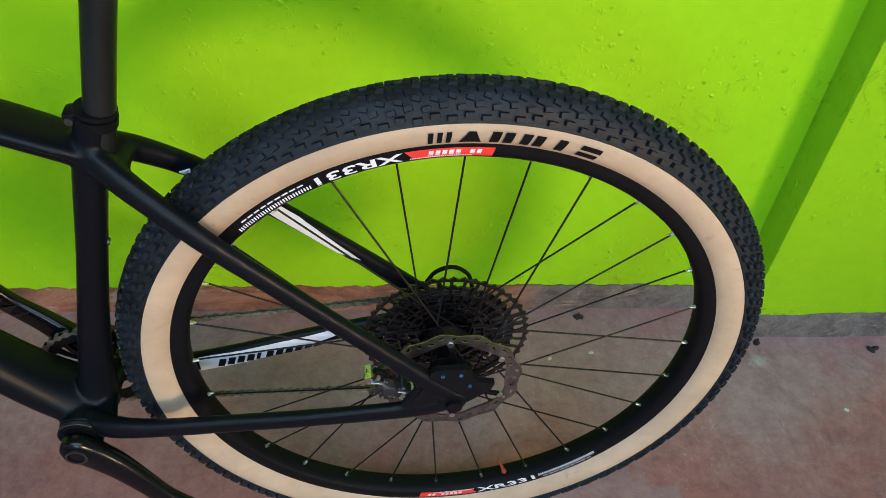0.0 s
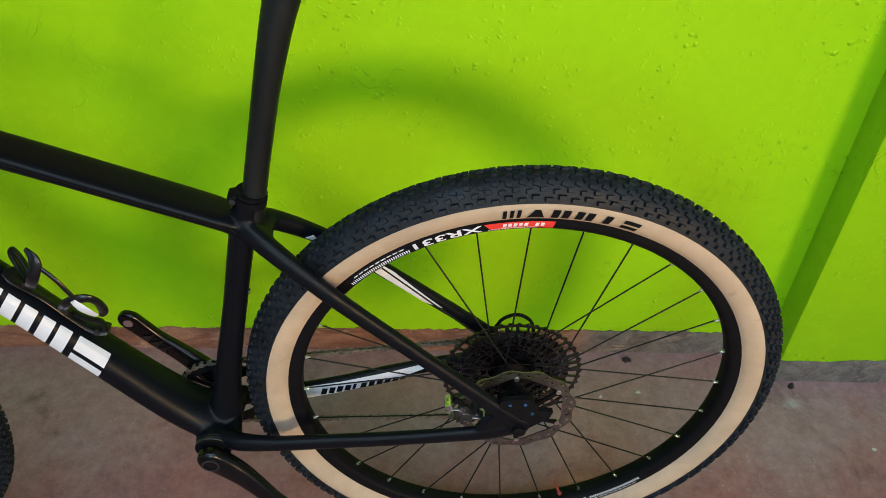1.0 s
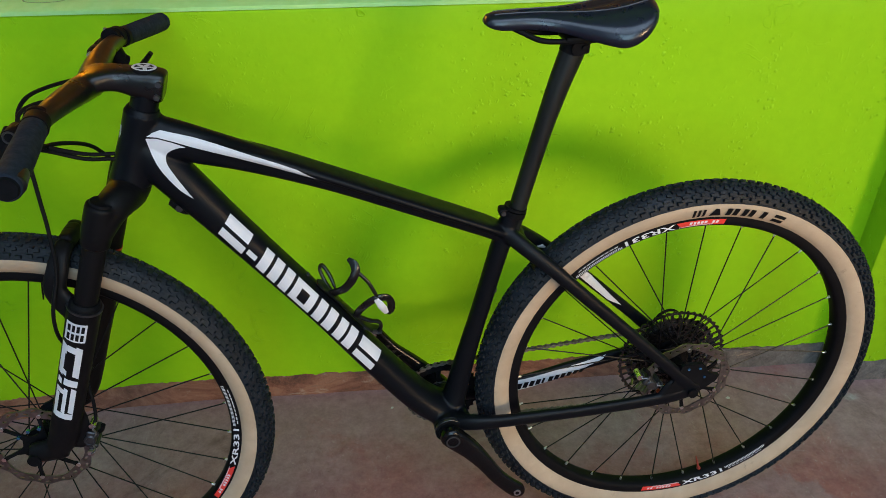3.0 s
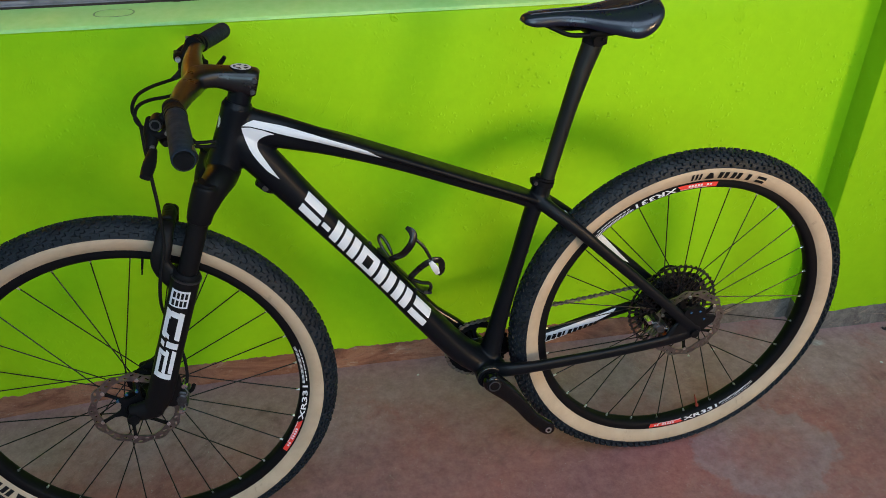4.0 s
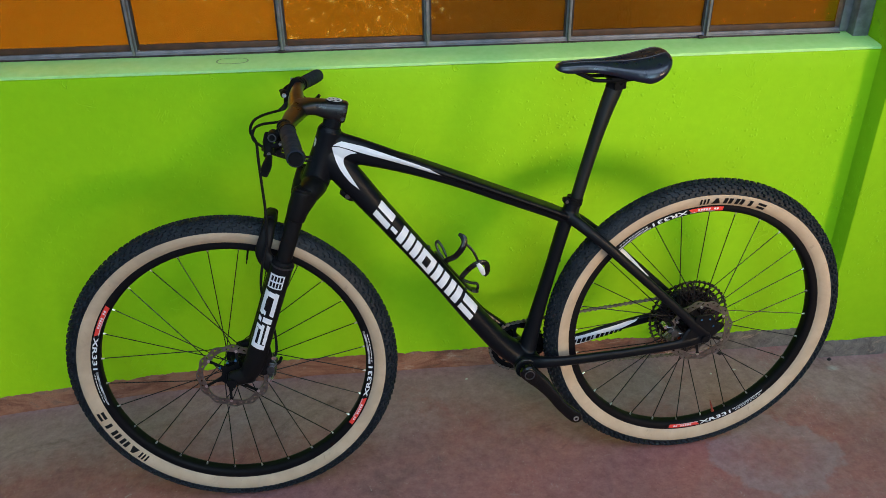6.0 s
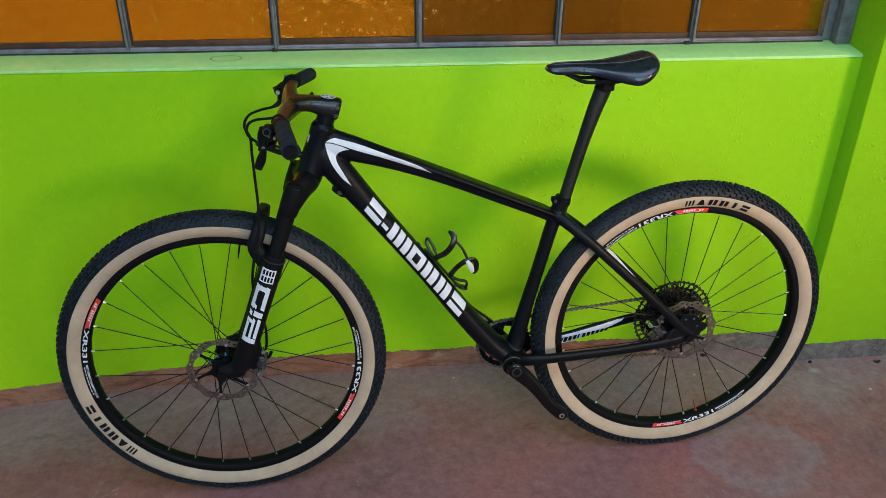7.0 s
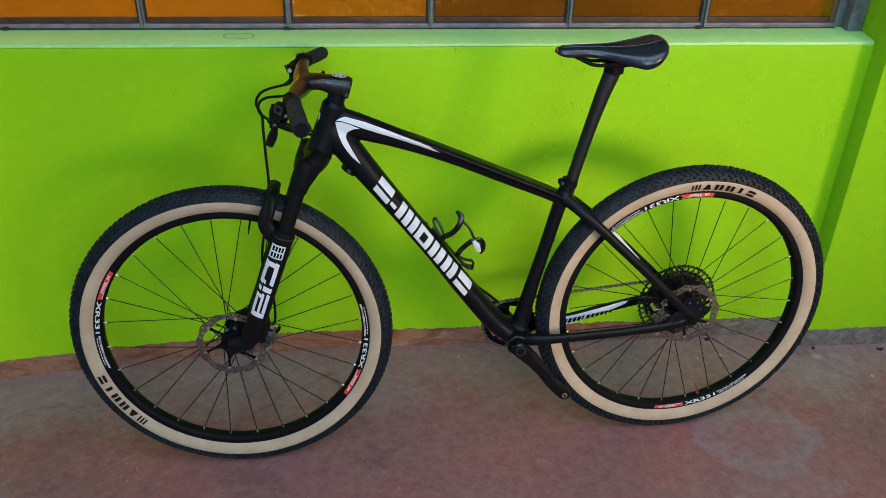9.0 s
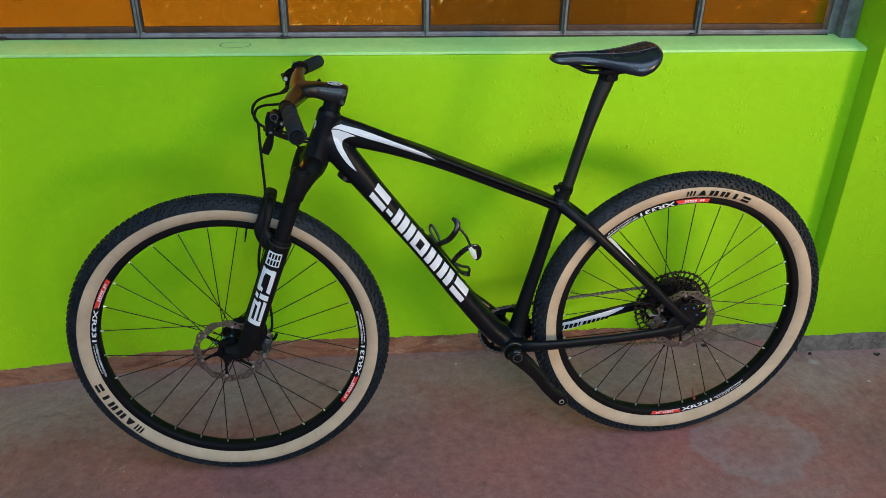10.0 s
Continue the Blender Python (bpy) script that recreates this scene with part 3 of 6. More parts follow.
def section_at(r):
    """Lateral place of the sidewall at a radius."""
    rs = [q for _, q in HALF[:6]]
    return float(np.interp(r, rs, [o for o, _ in HALF[:6]]))


def crown_at(o):
    """Radius of the tread's base at a lateral place."""
    part_ = HALF[6:][::-1]
    return float(np.interp(abs(o), [q for q, _ in part_], [r for _, r in part_]))


def polar(theta, r, o):
    return Vector((r * math.cos(theta), o, r * math.sin(theta)))


def swell(bm, k):
    """Grows a tyre outwards from its bead."""
    for v in bm.verts:
        r = math.hypot(v.co.x, v.co.z)
        f = (0.3110 + (r - 0.3110) * k) / r
        v.co.x, v.co.z = v.co.x * f, v.co.z * f
    return bm


def tyre(wheel, grow=1.0):
    bm = bmesh.new()
    slots = [1 if r < 0.3400 and SECTION[i + 1][1] < 0.3400 else 0 for i, (o, r) in enumerate(SECTION[:-1])]
    lathe(bm, SECTION, 160, slot=slots)
    swell(bm, grow)
    part("tyre", bm, [RUBBER, TAN], wheel, "black tread with a tan sidewall")
    # tread blocks: paired centre blocks, staggered transition blocks, and shoulder blocks
    bm = bmesh.new()
    pitch = 146

    def knob(th, o, along, across, tall, twist=0.0):
        base = crown_at(o) - 0.0012
        e = 0.002
        nrm_o = (crown_at(abs(o) + e) - crown_at(max(abs(o) - e, 0))) / (2 * e)
        tilt = math.atan(nrm_o) * (1 if o > 0 else -1)
        radial, tang, lat = polar(th, 1, 0), Vector((-math.sin(th), 0, math.cos(th))), Vector((0, 1, 0))
        up = (radial * math.cos(tilt) - lat * math.sin(tilt)).normalized()
        sid = up.cross(tang).normalized()
        t2 = (tang * math.cos(twist) + sid * math.sin(twist)).normalized()
        s2 = up.cross(t2)
        c = polar(th, base, o)
        vs = []
        for h, k in ((0, 1.0), (tall, 0.84)):
            for a, b in ((-1, -1), (1, -1), (1, 1), (-1, 1)):
                vs.append(bm.verts.new(c + up * h + t2 * (a * along * k / 2) + s2 * (b * across * k / 2)))
        bm.faces.new(vs[4:])
        for i in range(4):
            bm.faces.new((vs[i], vs[(i + 1) % 4], vs[4 + (i + 1) % 4], vs[4 + i]))

    step = 2 * math.pi / pitch
    for i in range(pitch):
        th = i * step
        odd = i % 2
        for s in (-1, 1):
            knob(th, s * (0.0030 if odd else 0.0046), 0.0082, 0.0046, 0.0042, s * 0.25)
            knob(th + step * 0.5, s * (0.0088 if odd else 0.0100), 0.0080, 0.0046, 0.0042, -s * 0.35)
            knob(th + step * 0.1, s * (0.0138 if odd else 0.0150), 0.0080, 0.0046, 0.0042, s * 0.3)
            knob(th + step * 0.6, s * (0.0186 if odd else 0.0196), 0.0084, 0.0050, 0.0046, -s * 0.15)
            knob(th + step * 0.15, s * (0.0232 if odd else 0.0224), 0.0092, 0.0050, 0.0050, 0.0)
    swell(bm, grow)
    tagged(part("tread", bm, RUBBER, wheel, "small black rubber tread blocks", False), kind="stuff")
    # mould ridge between tread and sidewall
    for s in (-1, 1):
        bm = bmesh.new()
        lathe(bm, [(s * 0.0250, 0.3388), (s * 0.0257, 0.3398), (s * 0.0244, 0.3418)], 120)
        swell(bm, grow)
        part("tread_edge", bm, RUBBER, wheel, "thin black moulded edge")


RIMP = [(-0.0135, 0.3138), (-0.0152, 0.3128), (-0.0153, 0.3060), (-0.0150, 0.2995), (-0.0120, 0.2955), (-0.0050, 0.2938), (0.0050, 0.2938), (0.0120, 0.2955), (0.0150, 0.2995), (0.0153, 0.3060), (0.0152, 0.3128), (0.0135, 0.3138)]


def on_rim(th, r):
    """Place on the rim's left face."""
    o = float(np.interp(r, [0.2955, 0.2995, 0.3060, 0.3105], [0.0120, 0.0150, 0.0153, 0.0152]))
    return polar(th, r, -o - 0.0005)


def on_wall(th, r):
    return polar(th, r, -section_at(r) - 0.0009)


def curved_poly(bm, pts, place, cuts=0.006):
    """A flat outline of (along, across) metres, cut small and laid on a surface by place(along, across)."""
    t = bmesh.new()
    t.faces.new([t.verts.new((x, 0, z)) for x, z in pts])
    for axis in (0, 1):
        lo, hi = min(p[axis] for p in pts), max(p[axis] for p in pts)
        v = lo + cuts
        while v < hi - 1e-5:
            co, no = ((v, 0, 0), (1, 0, 0)) if axis == 0 else ((0, 0, v), (0, 0, 1))
            bmesh.ops.bisect_plane(t, geom=[*t.verts, *t.edges, *t.faces], plane_co=co, plane_no=no, dist=1e-7)
            v += cuts
    bmesh.ops.triangulate(t, faces=t.faces)
    made = {v: bm.verts.new(place(v.co.x, v.co.z)) for v in t.verts}
    for f in t.faces:
        bm.faces.new([made[v] for v in f.verts])
    t.free()
    return bm


def text_outline(word, height):
    """Outlines of a word in the built-in font, as a flat bmesh of its own; returns (bmesh, width)."""
    cu = bpy.data.curves.new("word", "FONT")
    cu.body, cu.size, cu.resolution_u, cu.offset = word, 1.0, 3, 0.022
    ob = bpy.data.objects.new("word", cu)
    scene.collection.objects.link(ob)
    deps = bpy.context.evaluated_depsgraph_get()
    me = bpy.data.meshes.new_from_object(ob.evaluated_get(deps))
    bpy.data.objects.remove(ob), bpy.data.curves.remove(cu)
    bm = bmesh.new()
    bm.from_mesh(me)
    bpy.data.meshes.remove(me)
    lo = [min(v.co[k] for v in bm.verts) for k in (0, 1)]
    hi = [max(v.co[k] for v in bm.verts) for k in (0, 1)]
    s = height / (hi[1] - lo[1])
    for v in bm.verts:
        v.co = ((v.co.x - lo[0]) * s, 0, (v.co.y - lo[1]) * s)
    return bm, (hi[0] - lo[0]) * s


def slanted(x, w, h, lean=0.25, z=0.0):
    """Outline of one slanted block of a mark, w wide and h tall."""
    return [(x + a + lean * b, z + b) for a, b in ((0, 0), (w, 0), (w, h), (0, h))]


def rim_marks(wheel, start):
    """Red block, model code in white and a row of fine ticks, twice round the rim."""
    rmid = 0.3033
    for first in (start, start + 180):
        red, print_, white, grey = bmesh.new(), bmesh.new(), bmesh.new(), bmesh.new()
        a0 = radians(first)
        lay = lambda x, z, a=a0: on_rim(a + x / rmid, 0.3086 - z)  # noqa: E731
        L = lambda deg: radians(deg) * rmid  # noqa: E731
        curved_poly(red, [(0, 0), (L(15.5), 0), (L(14.0), 0.0098), (0.002, 0.0098)], lay)
        for i in range(2):
            x = 0.012 + i * 0.019
            for k in range(2 if i == 0 else 5):
                curved_poly(print_, slanted(x + k * 0.0062, 0.0042, 0.0048, 0.2, 0.0022), lay, 0.02)
        for k in range(34):
            x = L(4) + k * 0.0017
            curved_poly(print_, [(x, 0.0080), (x + 0.0009, 0.0080), (x + 0.0012, 0.0098), (x + 0.0003, 0.0098)], lay, 0.05)
        word, wide = text_outline("XR331", 0.0098)
        bmesh.ops.triangulate(word, faces=word.faces)
        k = L(16.0) / wide
        vmap = {v: white.verts.new(lay(L(15.8) + v.co.x * k, v.co.z + 0.0002)) for v in word.verts}
        for f in word.faces:
            white.faces.new([vmap[v] for v in f.verts])
        word.free()
        for k in range(30):
            x = L(33) + k * 0.0030
            curved_poly(grey, [(x, 0.0052), (x + 0.0015, 0.0052), (x + 0.0021, 0.0096), (x + 0.0006, 0.0096)], lay, 0.05)
        for k in range(9):
            x = L(34) + k * 0.0085
            curved_poly(grey, [(x, 0.0008), (x + 0.0064, 0.0008), (x + 0.0064, 0.0024), (x, 0.0024)], lay, 0.05)
        st = part("rim_sticker", red, RED, wheel, "red printed rim sticker", False)
        tagged(part("sticker_print", print_, WHITE, st, "fine white print bars on the red sticker", False), kind="stuff")
        part("model_code", white, WHITE, wheel, "white printed model code", False)
        tagged(part("tick_print", grey, WHITE, wheel, "row of fine white printed ticks", False), kind="stuff")


def tyre_mark(wheel, first, last, count=6):
    """Black blocks in place of the maker's name on the sidewall, running clockwise."""
    n = count
    rad0, tall = 0.3182, 0.0145
    a0, a1 = radians(first), radians(last)
    total = abs(a1 - a0) * 0.3255
    cell = total / n
    for i in range(n):
        w = cell * (0.30 if i == 4 else 0.74)
        x = i * cell + (cell * 0.2 if i == 4 else 0)
        bm = bmesh.new()
        lay = lambda u, z: on_wall(a0 - u / 0.3255, rad0 + z)  # noqa: E731
        q = lambda u, v: (x + u * w + 0.10 * v * tall, v * tall)  # noqa: E731
        shapes = ([[q(k, 0), q(k + 0.22, 0), q(k + 0.22, 1), q(k, 1)] for k in (0.0, 0.39, 0.78)],
                  [[q(0, 0), q(1, 0), q(0.65, 1), q(0.35, 1)]],
                  [[q(0, 0), q(0.42, 0), q(0.42, 1), q(0, 1)], [q(0.58, 0), q(1, 0), q(1, 1), q(0.58, 1)]],
                  [[q(0, 0), q(0.42, 0), q(0.42, 1), q(0, 1)], [q(0.58, 0), q(1, 0), q(1, 1), q(0.58, 1)]],
                  [[q(0, 0), q(1, 0), q(1, 1), q(0, 1)]],
                  [[q(0, 0), q(1, 0), q(1, 0.40), q(0, 0.40)], [q(0, 0.60), q(1, 0.60), q(1, 1), q(0, 1)]])[i % 6]
        for o in shapes:
            curved_poly(bm, o, lay, 0.004)
        part("sidewall_mark", bm, INK, wheel, "black printed mark on the tan sidewall", False)


def toothed(r, teeth, depth):
    out = []
    for i in range(teeth):
        a = 2 * math.pi * i / teeth
        d = 2 * math.pi / teeth
        for f, q in ((0.0, r - depth), (0.22, r - depth), (0.40, r), (0.56, r), (0.78, r - depth)):
            out.append((q * math.cos(a + f * d), q * math.sin(a + f * d)))
    return out


def slot(r0, r1, a0, a1, n=4):
    return [(r0 * math.cos(a0 + (a1 - a0) * i / n), r0 * math.sin(a0 + (a1 - a0) * i / n)) for i in range(n + 1)] + [(r1 * math.cos(a1 - (a1 - a0) * i / n), r1 * math.sin(a1 - (a1 - a0) * i / n)) for i in range(n + 1)]


def polar_plate(bm, radii, n, keep, y0, y1):
    """A flat wheel cut into cells: radii (numbers, or functions of the angle) by n steps; keep(i, j) tells which cells stay."""
    at = {}

    def vert(i, j):
        i %= n
        if (i, j) not in at:
            a = 2 * math.pi * i / n
            r = radii[j](a) if callable(radii[j]) else radii[j]
            at[i, j] = bm.verts.new((r * math.cos(a), y0, r * math.sin(a)))
        return at[i, j]

    faces = [bm.faces.new((vert(i, j), vert(i + 1, j), vert(i + 1, j + 1), vert(i, j + 1))) for i in range(n) for j in range(len(radii) - 1) if keep(i, j)]
    out = bmesh.ops.extrude_face_region(bm, geom=faces)
    bmesh.ops.translate(bm, verts=[v for v in out["geom"] if isinstance(v, bmesh.types.BMVert)], vec=(0, y1 - y0, 0))
    return bm


def rotor(wheel, o, turn, name="brake_rotor"):
    # braking ring: scalloped outside, waved inside, with rows of slanted oval holes
    bm = bmesh.new()
    ring = lambda base, amp, k, n, ph=0.0: [((base + amp * math.cos(k * t + ph)) * math.cos(t), (base + amp * math.cos(k * t + ph)) * math.sin(t)) for t in (2 * math.pi * q / n for q in range(n))]  # noqa: E731
    holes = [ring(0.0645, 0.0024, 6, 96, 1.0)]
    for q in range(36):
        a = 2 * math.pi * q / 36
        r, ln, slant = ((0.0764, 0.0058, 0.35), (0.0708, 0.0058, -0.3), (0.0735, 0.0050, 0.9))[q % 3]
        c, d = Vector((r * math.cos(a), r * math.sin(a))), Vector((-math.sin(a + slant), math.cos(a + slant)))
        e = Vector((-d.y, d.x)) * 0.0019
        holes.append([tuple(c + d * ln * u + e * v) for u, v in ((-0.5, -1), (0.5, -1), (0.72, 0), (0.5, 1), (-0.5, 1), (-0.72, 0))])
    plate(bm, ring(0.0800, 0.0021, 12, 144), o - 0.0009, o + 0.0009, holes)
    bmesh.ops.transform(bm, matrix=Matrix.Rotation(turn, 4, "Y"), verts=bm.verts)
    part(name, bm, ROTORM, wheel, "brushed steel disc with oval holes", False)
    # carrier: a hub ring with six tapered, swept arms
    bm = bmesh.new()
    star = []
    for q in range(6):
        a = 2 * math.pi * q / 6
        star += [(r * math.cos(a + s), r * math.sin(a + s)) for r, s in ((0.0255, -0.36), (0.0290, -0.12), (0.0400, 0.05), (0.0540, 0.14), (0.0630, 0.165), (0.0668, 0.22), (0.0630, 0.275), (0.0540, 0.24), (0.0400, 0.20), (0.0290, 0.30))]
    plate(bm, star, o - 0.0016, o + 0.0016, [circle(0.017, 24)])
    bmesh.ops.transform(bm, matrix=Matrix.Rotation(-turn, 4, "Y"), verts=bm.verts)
    part("rotor_carrier", bm, BLACKM, wheel, "black six-arm disc carrier", False)
    bm = bmesh.new()
    rod(bm, (0, -0.0022, 0), (0, 0.0022, 0), 0.0036, n=10)
    riv = part("rivet", bm, SILVER, wheel, "bright rivet", True, Matrix.Translation(polar(turn + 0.22, 0.0655, o)))
    for i in range(1, 6):
        again(riv, Matrix.Translation(polar(2 * math.pi * i / 6 + turn + 0.22, 0.0655, o)))


def wheel(name, axle, phase, mark_start, tyre_first, tyre_last, valve, basis, rear):
    """Hub as the wheel's own mesh; tyre, rim, spokes and disc under it."""
    m = basis @ Matrix.Translation(axle)
    bm = bmesh.new()
    ol, orr = (-0.032, 0.018) if rear else (-0.026, 0.034)
    lathe(bm, [(-0.062, 0.0), (-0.062, 0.0105), (-0.046, 0.0115), (-0.045, 0.017), (ol - 0.005, 0.0175), (ol - 0.004, 0.0255), (ol + 0.003, 0.0262), (ol + 0.008, 0.0165), (-0.006, 0.0135), (0.008, 0.0135), (orr - 0.006, 0.0175), (orr - 0.003, 0.0275), (orr + 0.003, 0.0268), (orr + 0.006, 0.018), (0.052, 0.0175), (0.054, 0.011), (0.062, 0.0105), (0.062, 0.0)], 40)
    w = part(name, bm, BLACKM, bike, "spoked wheel with black rim and tan-walled tyre", True, m)
    tyre(w, 1.06 if rear else 1.0)
    bm = bmesh.new()
    lathe(bm, RIMP, 140)
    part("rim", bm, RIMB, w, "black carbon-look rim")
    rim_marks(w, mark_start)
    tyre_mark(w, tyre_first, tyre_last)
    # spokes
    spokes, nip = {}, None
    for i in range(28):
        th = radians(phase + i * 360 / 28)
        left = i % 2 == (1 if rear else 0)
        lead = 1 if i % 4 in ((0, 3) if rear else (2, 3)) else -1
        key = (left, lead)
        rot = Matrix.Rotation(-th, 4, "Y")
        if key not in spokes:
            b = bmesh.new()
            o = ol if left else orr
            c = polar(lead * radians(76), 0.0245, o + (0.0015 if lead > 0 else -0.0015))
            tip = polar(0, 0.2900, -0.001 if left else 0.001)
            tube(b, [c, c.lerp(tip, 0.12), c.lerp(tip, 0.88), tip], [(0.0011, 0.0011), (0.0009, 0.0012), (0.0009, 0.0012), (0.0011, 0.0011)], 6, 1)
            spokes[key] = part("spoke", b, SPOKE, w, "", True, rot)
        else:
            again(spokes[key], rot)
        if nip is None:
            b = bmesh.new()
            tube(b, [(0.2865, 0, 0), (0.2875, 0, 0), (0.2910, 0, 0), (0.2955, 0, 0)], [(0.0012, 0.0012), (0.0020, 0.0020), (0.0020, 0.0020), (0.0026, 0.0026)], 8, 1)
            nip = part("nipple", b, SILVER, w, "bright spoke nipple", True, rot)
        else:
            again(nip, rot)
    # valve
    a = radians(valve)
    b = bmesh.new()
    tube(b, [polar(a, 0.2950, 0), polar(a, 0.2900, 0), polar(a, 0.2890, 0), polar(a, 0.2680, 0), polar(a, 0.2670, 0), polar(a, 0.2570, 0)], [(0.0040, 0.0040), (0.0038, 0.0038), (0.0022, 0.0022), (0.0021, 0.0021), (0.0014, 0.0014), (0.0012, 0.0012)], 10, 1)
    part("valve", b, VALVE if rear else BLACKM, w, "red anodised valve" if rear else "black valve")
    rotor(w, -0.0435 if rear else -0.0465, 0.35 if rear else 0.1)
    return w


rear = wheel("rear_wheel", (0, 0, R_TYRE), -1.35, 264.0, 95.5, 66.0, 288.0, I4, True)
front = wheel("front_wheel", (-WB, 0, R_FRONT), 4.70, 324.0, 224.5, 194.5, 78.0, STEER, False)


def cassette():
    sizes = [(50, 0.1015), (42, 0.0856), (36, 0.0736), (32, 0.0656), (28, 0.0576), (24, 0.0496), (21, 0.0436), (18, 0.0376), (16, 0.0336), (14, 0.0296), (12, 0.0256), (10, 0.0216)]
    for i, (n, r) in enumerate(sizes):
        bm = bmesh.new()
        o = 0.0235 + i * 0.0031
        tooth = lambda t, r=r, n=n: r - 0.0036 * (0.5 - 0.5 * math.cos(n * t)) ** 0.7  # noqa: E731
        steps = n * 6
        if i < 5:
            rows = [max(0.028, r - 0.040), max(0.0295, r - 0.0370), max(0.031, r - 0.024), max(0.033, r - 0.0215), max(0.036, r - 0.0105), r - 0.0080, tooth]
            if i == 0:
                rows = [0.056, 0.0585, 0.0720, 0.0745, 0.0940, 0.0962, tooth]
            arms = 38 if i == 0 else max(12, n // 2)

            def keep(k, j, arms=arms, steps=steps):
                f = (k * arms / steps) % 1.0
                g = (k * arms / steps + 0.35) % 1.0
                return j in (0, 2, 4, 5) or (j == 1 and g < 0.24) or (j == 3 and f < 0.28)

            if r - 0.040 < 0.029:
                rows, keep = rows[3:], lambda k, j, arms=arms, steps=steps: j != 0 or (k * arms / steps) % 1.0 < 0.3
            rows[0] = 0.026 if len(rows) < 7 else rows[0]
        else:
            rows, keep = [max(0.010, r - 0.012), r - 0.0075, tooth], lambda k, j: True
        polar_plate(bm, rows, steps, keep, o - 0.0009, o + 0.0009)
        part("sprocket", bm, COGM, rear, "black toothed sprocket", False)
    bm = bmesh.new()
    lathe(bm, [(0.022, 0.031), (0.030, 0.030), (0.056, 0.018), (0.060, 0.013), (0.060, 0.008)], 40)
    part("freehub", bm, BLACKM, rear, "black freehub body")


cassette()


# ---- frame ----
def frame_mesh():
    bm = bmesh.new()
    # head tube
    tube(bm, [tuple(HB - AX * 0.002), tuple(HB.lerp(HT, 0.25)), tuple(HB.lerp(HT, 0.7)), tuple(HT + AX * 0.003)], [(0.0285, 0.0290), (0.0255, 0.0270), (0.0235, 0.0250), (0.0245, 0.0250)], 24)
    # top tube: a narrow keel under a wide, flat top
    tube(bm, [(-0.838, 0, 0.876), (-0.795, 0, 0.861), (-0.693, 0, 0.8255), (-0.585, 0, 0.7815), (-0.4565, 0, 0.7245), (-0.3635, 0, 0.684), (-0.3215, 0, 0.664)],
         [(0.0205, 0.028), (0.0205, 0.0285), (0.0175, 0.0205), (0.0155, 0.0145), (0.0140, 0.0120), (0.0140, 0.0112), (0.0140, 0.0115)], 24, power=2.3)
    tube(bm, [(-0.800, 0, 0.870), (-0.6895, 0, 0.8350), (-0.5815, 0, 0.7912), (-0.4525, 0, 0.7352), (-0.3595, 0, 0.6945), (-0.3250, 0, 0.676)],
         [(0.0195, 0.0110), (0.0230, 0.0085), (0.0245, 0.0070), (0.0255, 0.0065), (0.0250, 0.0065), (0.0200, 0.0070)], 26, power=3.2)
    # down tube
    tube(bm, [(-0.842, 0, 0.852), (-0.806, 0, 0.808), (-0.746, 0, 0.728), (-0.685, 0, 0.647), (-0.617, 0, 0.556), (-0.548, 0, 0.457), (-0.474, 0, 0.361), (-0.425, 0, 0.318)],
         [(0.0230, 0.028), (0.0250, 0.0300), (0.0265, 0.0262), (0.0272, 0.0245), (0.0275, 0.0243), (0.0285, 0.0245), (0.0335, 0.0255), (0.0390, 0.0255)], 26, power=2.3)
    # seat tube with collar
    tube(bm, [(-0.415, 0, 0.312), (-0.404, 0, 0.362), (-0.3840, 0, 0.450), (-0.3592, 0, 0.548), (-0.3332, 0, 0.652), (-0.3140, 0, 0.713)], [(0.0300, 0.0250), (0.0190, 0.0205), (0.0160, 0.0168), (0.0158, 0.0152), (0.0170, 0.0158), (0.0166, 0.0166)], 20)
    # bottom bracket shell
    rod(bm, (-0.423, -0.047, 0.314), (-0.423, 0.047, 0.314), 0.0255, n=28)
    for s in (-1, 1):
        tube(bm, [(-0.328, s * 0.006, 0.679), (-0.298, s * 0.026, 0.657), (-0.252, s * 0.043, 0.619), (-0.207, s * 0.052, 0.577), (-0.081, s * 0.064, 0.456), (-0.018, s * 0.0685, 0.392), (-0.002, s * 0.0685, 0.376)],
             [(0.0130, 0.0135), (0.0110, 0.0130), (0.0092, 0.0120), (0.0085, 0.0115), (0.0082, 0.0108), (0.0075, 0.0125), (0.0065, 0.0120)], 16, power=2.4)
        tube(bm, [(-0.418, s * 0.030, 0.318), (-0.385, s * 0.050, 0.327 if s < 0 else 0.306), (-0.332, s * 0.0575, 0.3300 if s < 0 else 0.3005), (-0.250, s * 0.0600, 0.3345 if s < 0 else 0.3145), (-0.169, s * 0.0635, 0.3410 if s < 0 else 0.3335), (-0.050, s * 0.0685, 0.3545), (-0.008, s * 0.0685, 0.3640), (0.006, s * 0.0685, 0.3700)],
             [(0.0150, 0.0170), (0.0110, 0.0150), (0.0085, 0.0125 if s < 0 else 0.0150), (0.0080, 0.0120 if s < 0 else 0.0145), (0.0080, 0.0115 if s < 0 else 0.0130), (0.0070, 0.0125), (0.0065, 0.0125), (0.0060, 0.0110)], 16, power=2.6)
        rod(bm, (0.0, s * 0.0620, 0.3705), (0.0, s * 0.0750, 0.3705), 0.0150, n=20)
        # web in the dropout's corner
        tube(bm, [(-0.050, s * 0.0685, 0.3620), (-0.035, s * 0.0685, 0.3800), (-0.022, s * 0.0685, 0.3900)], [(0.0050, 0.012), (0.0050, 0.016), (0.0050, 0.012)], 12)
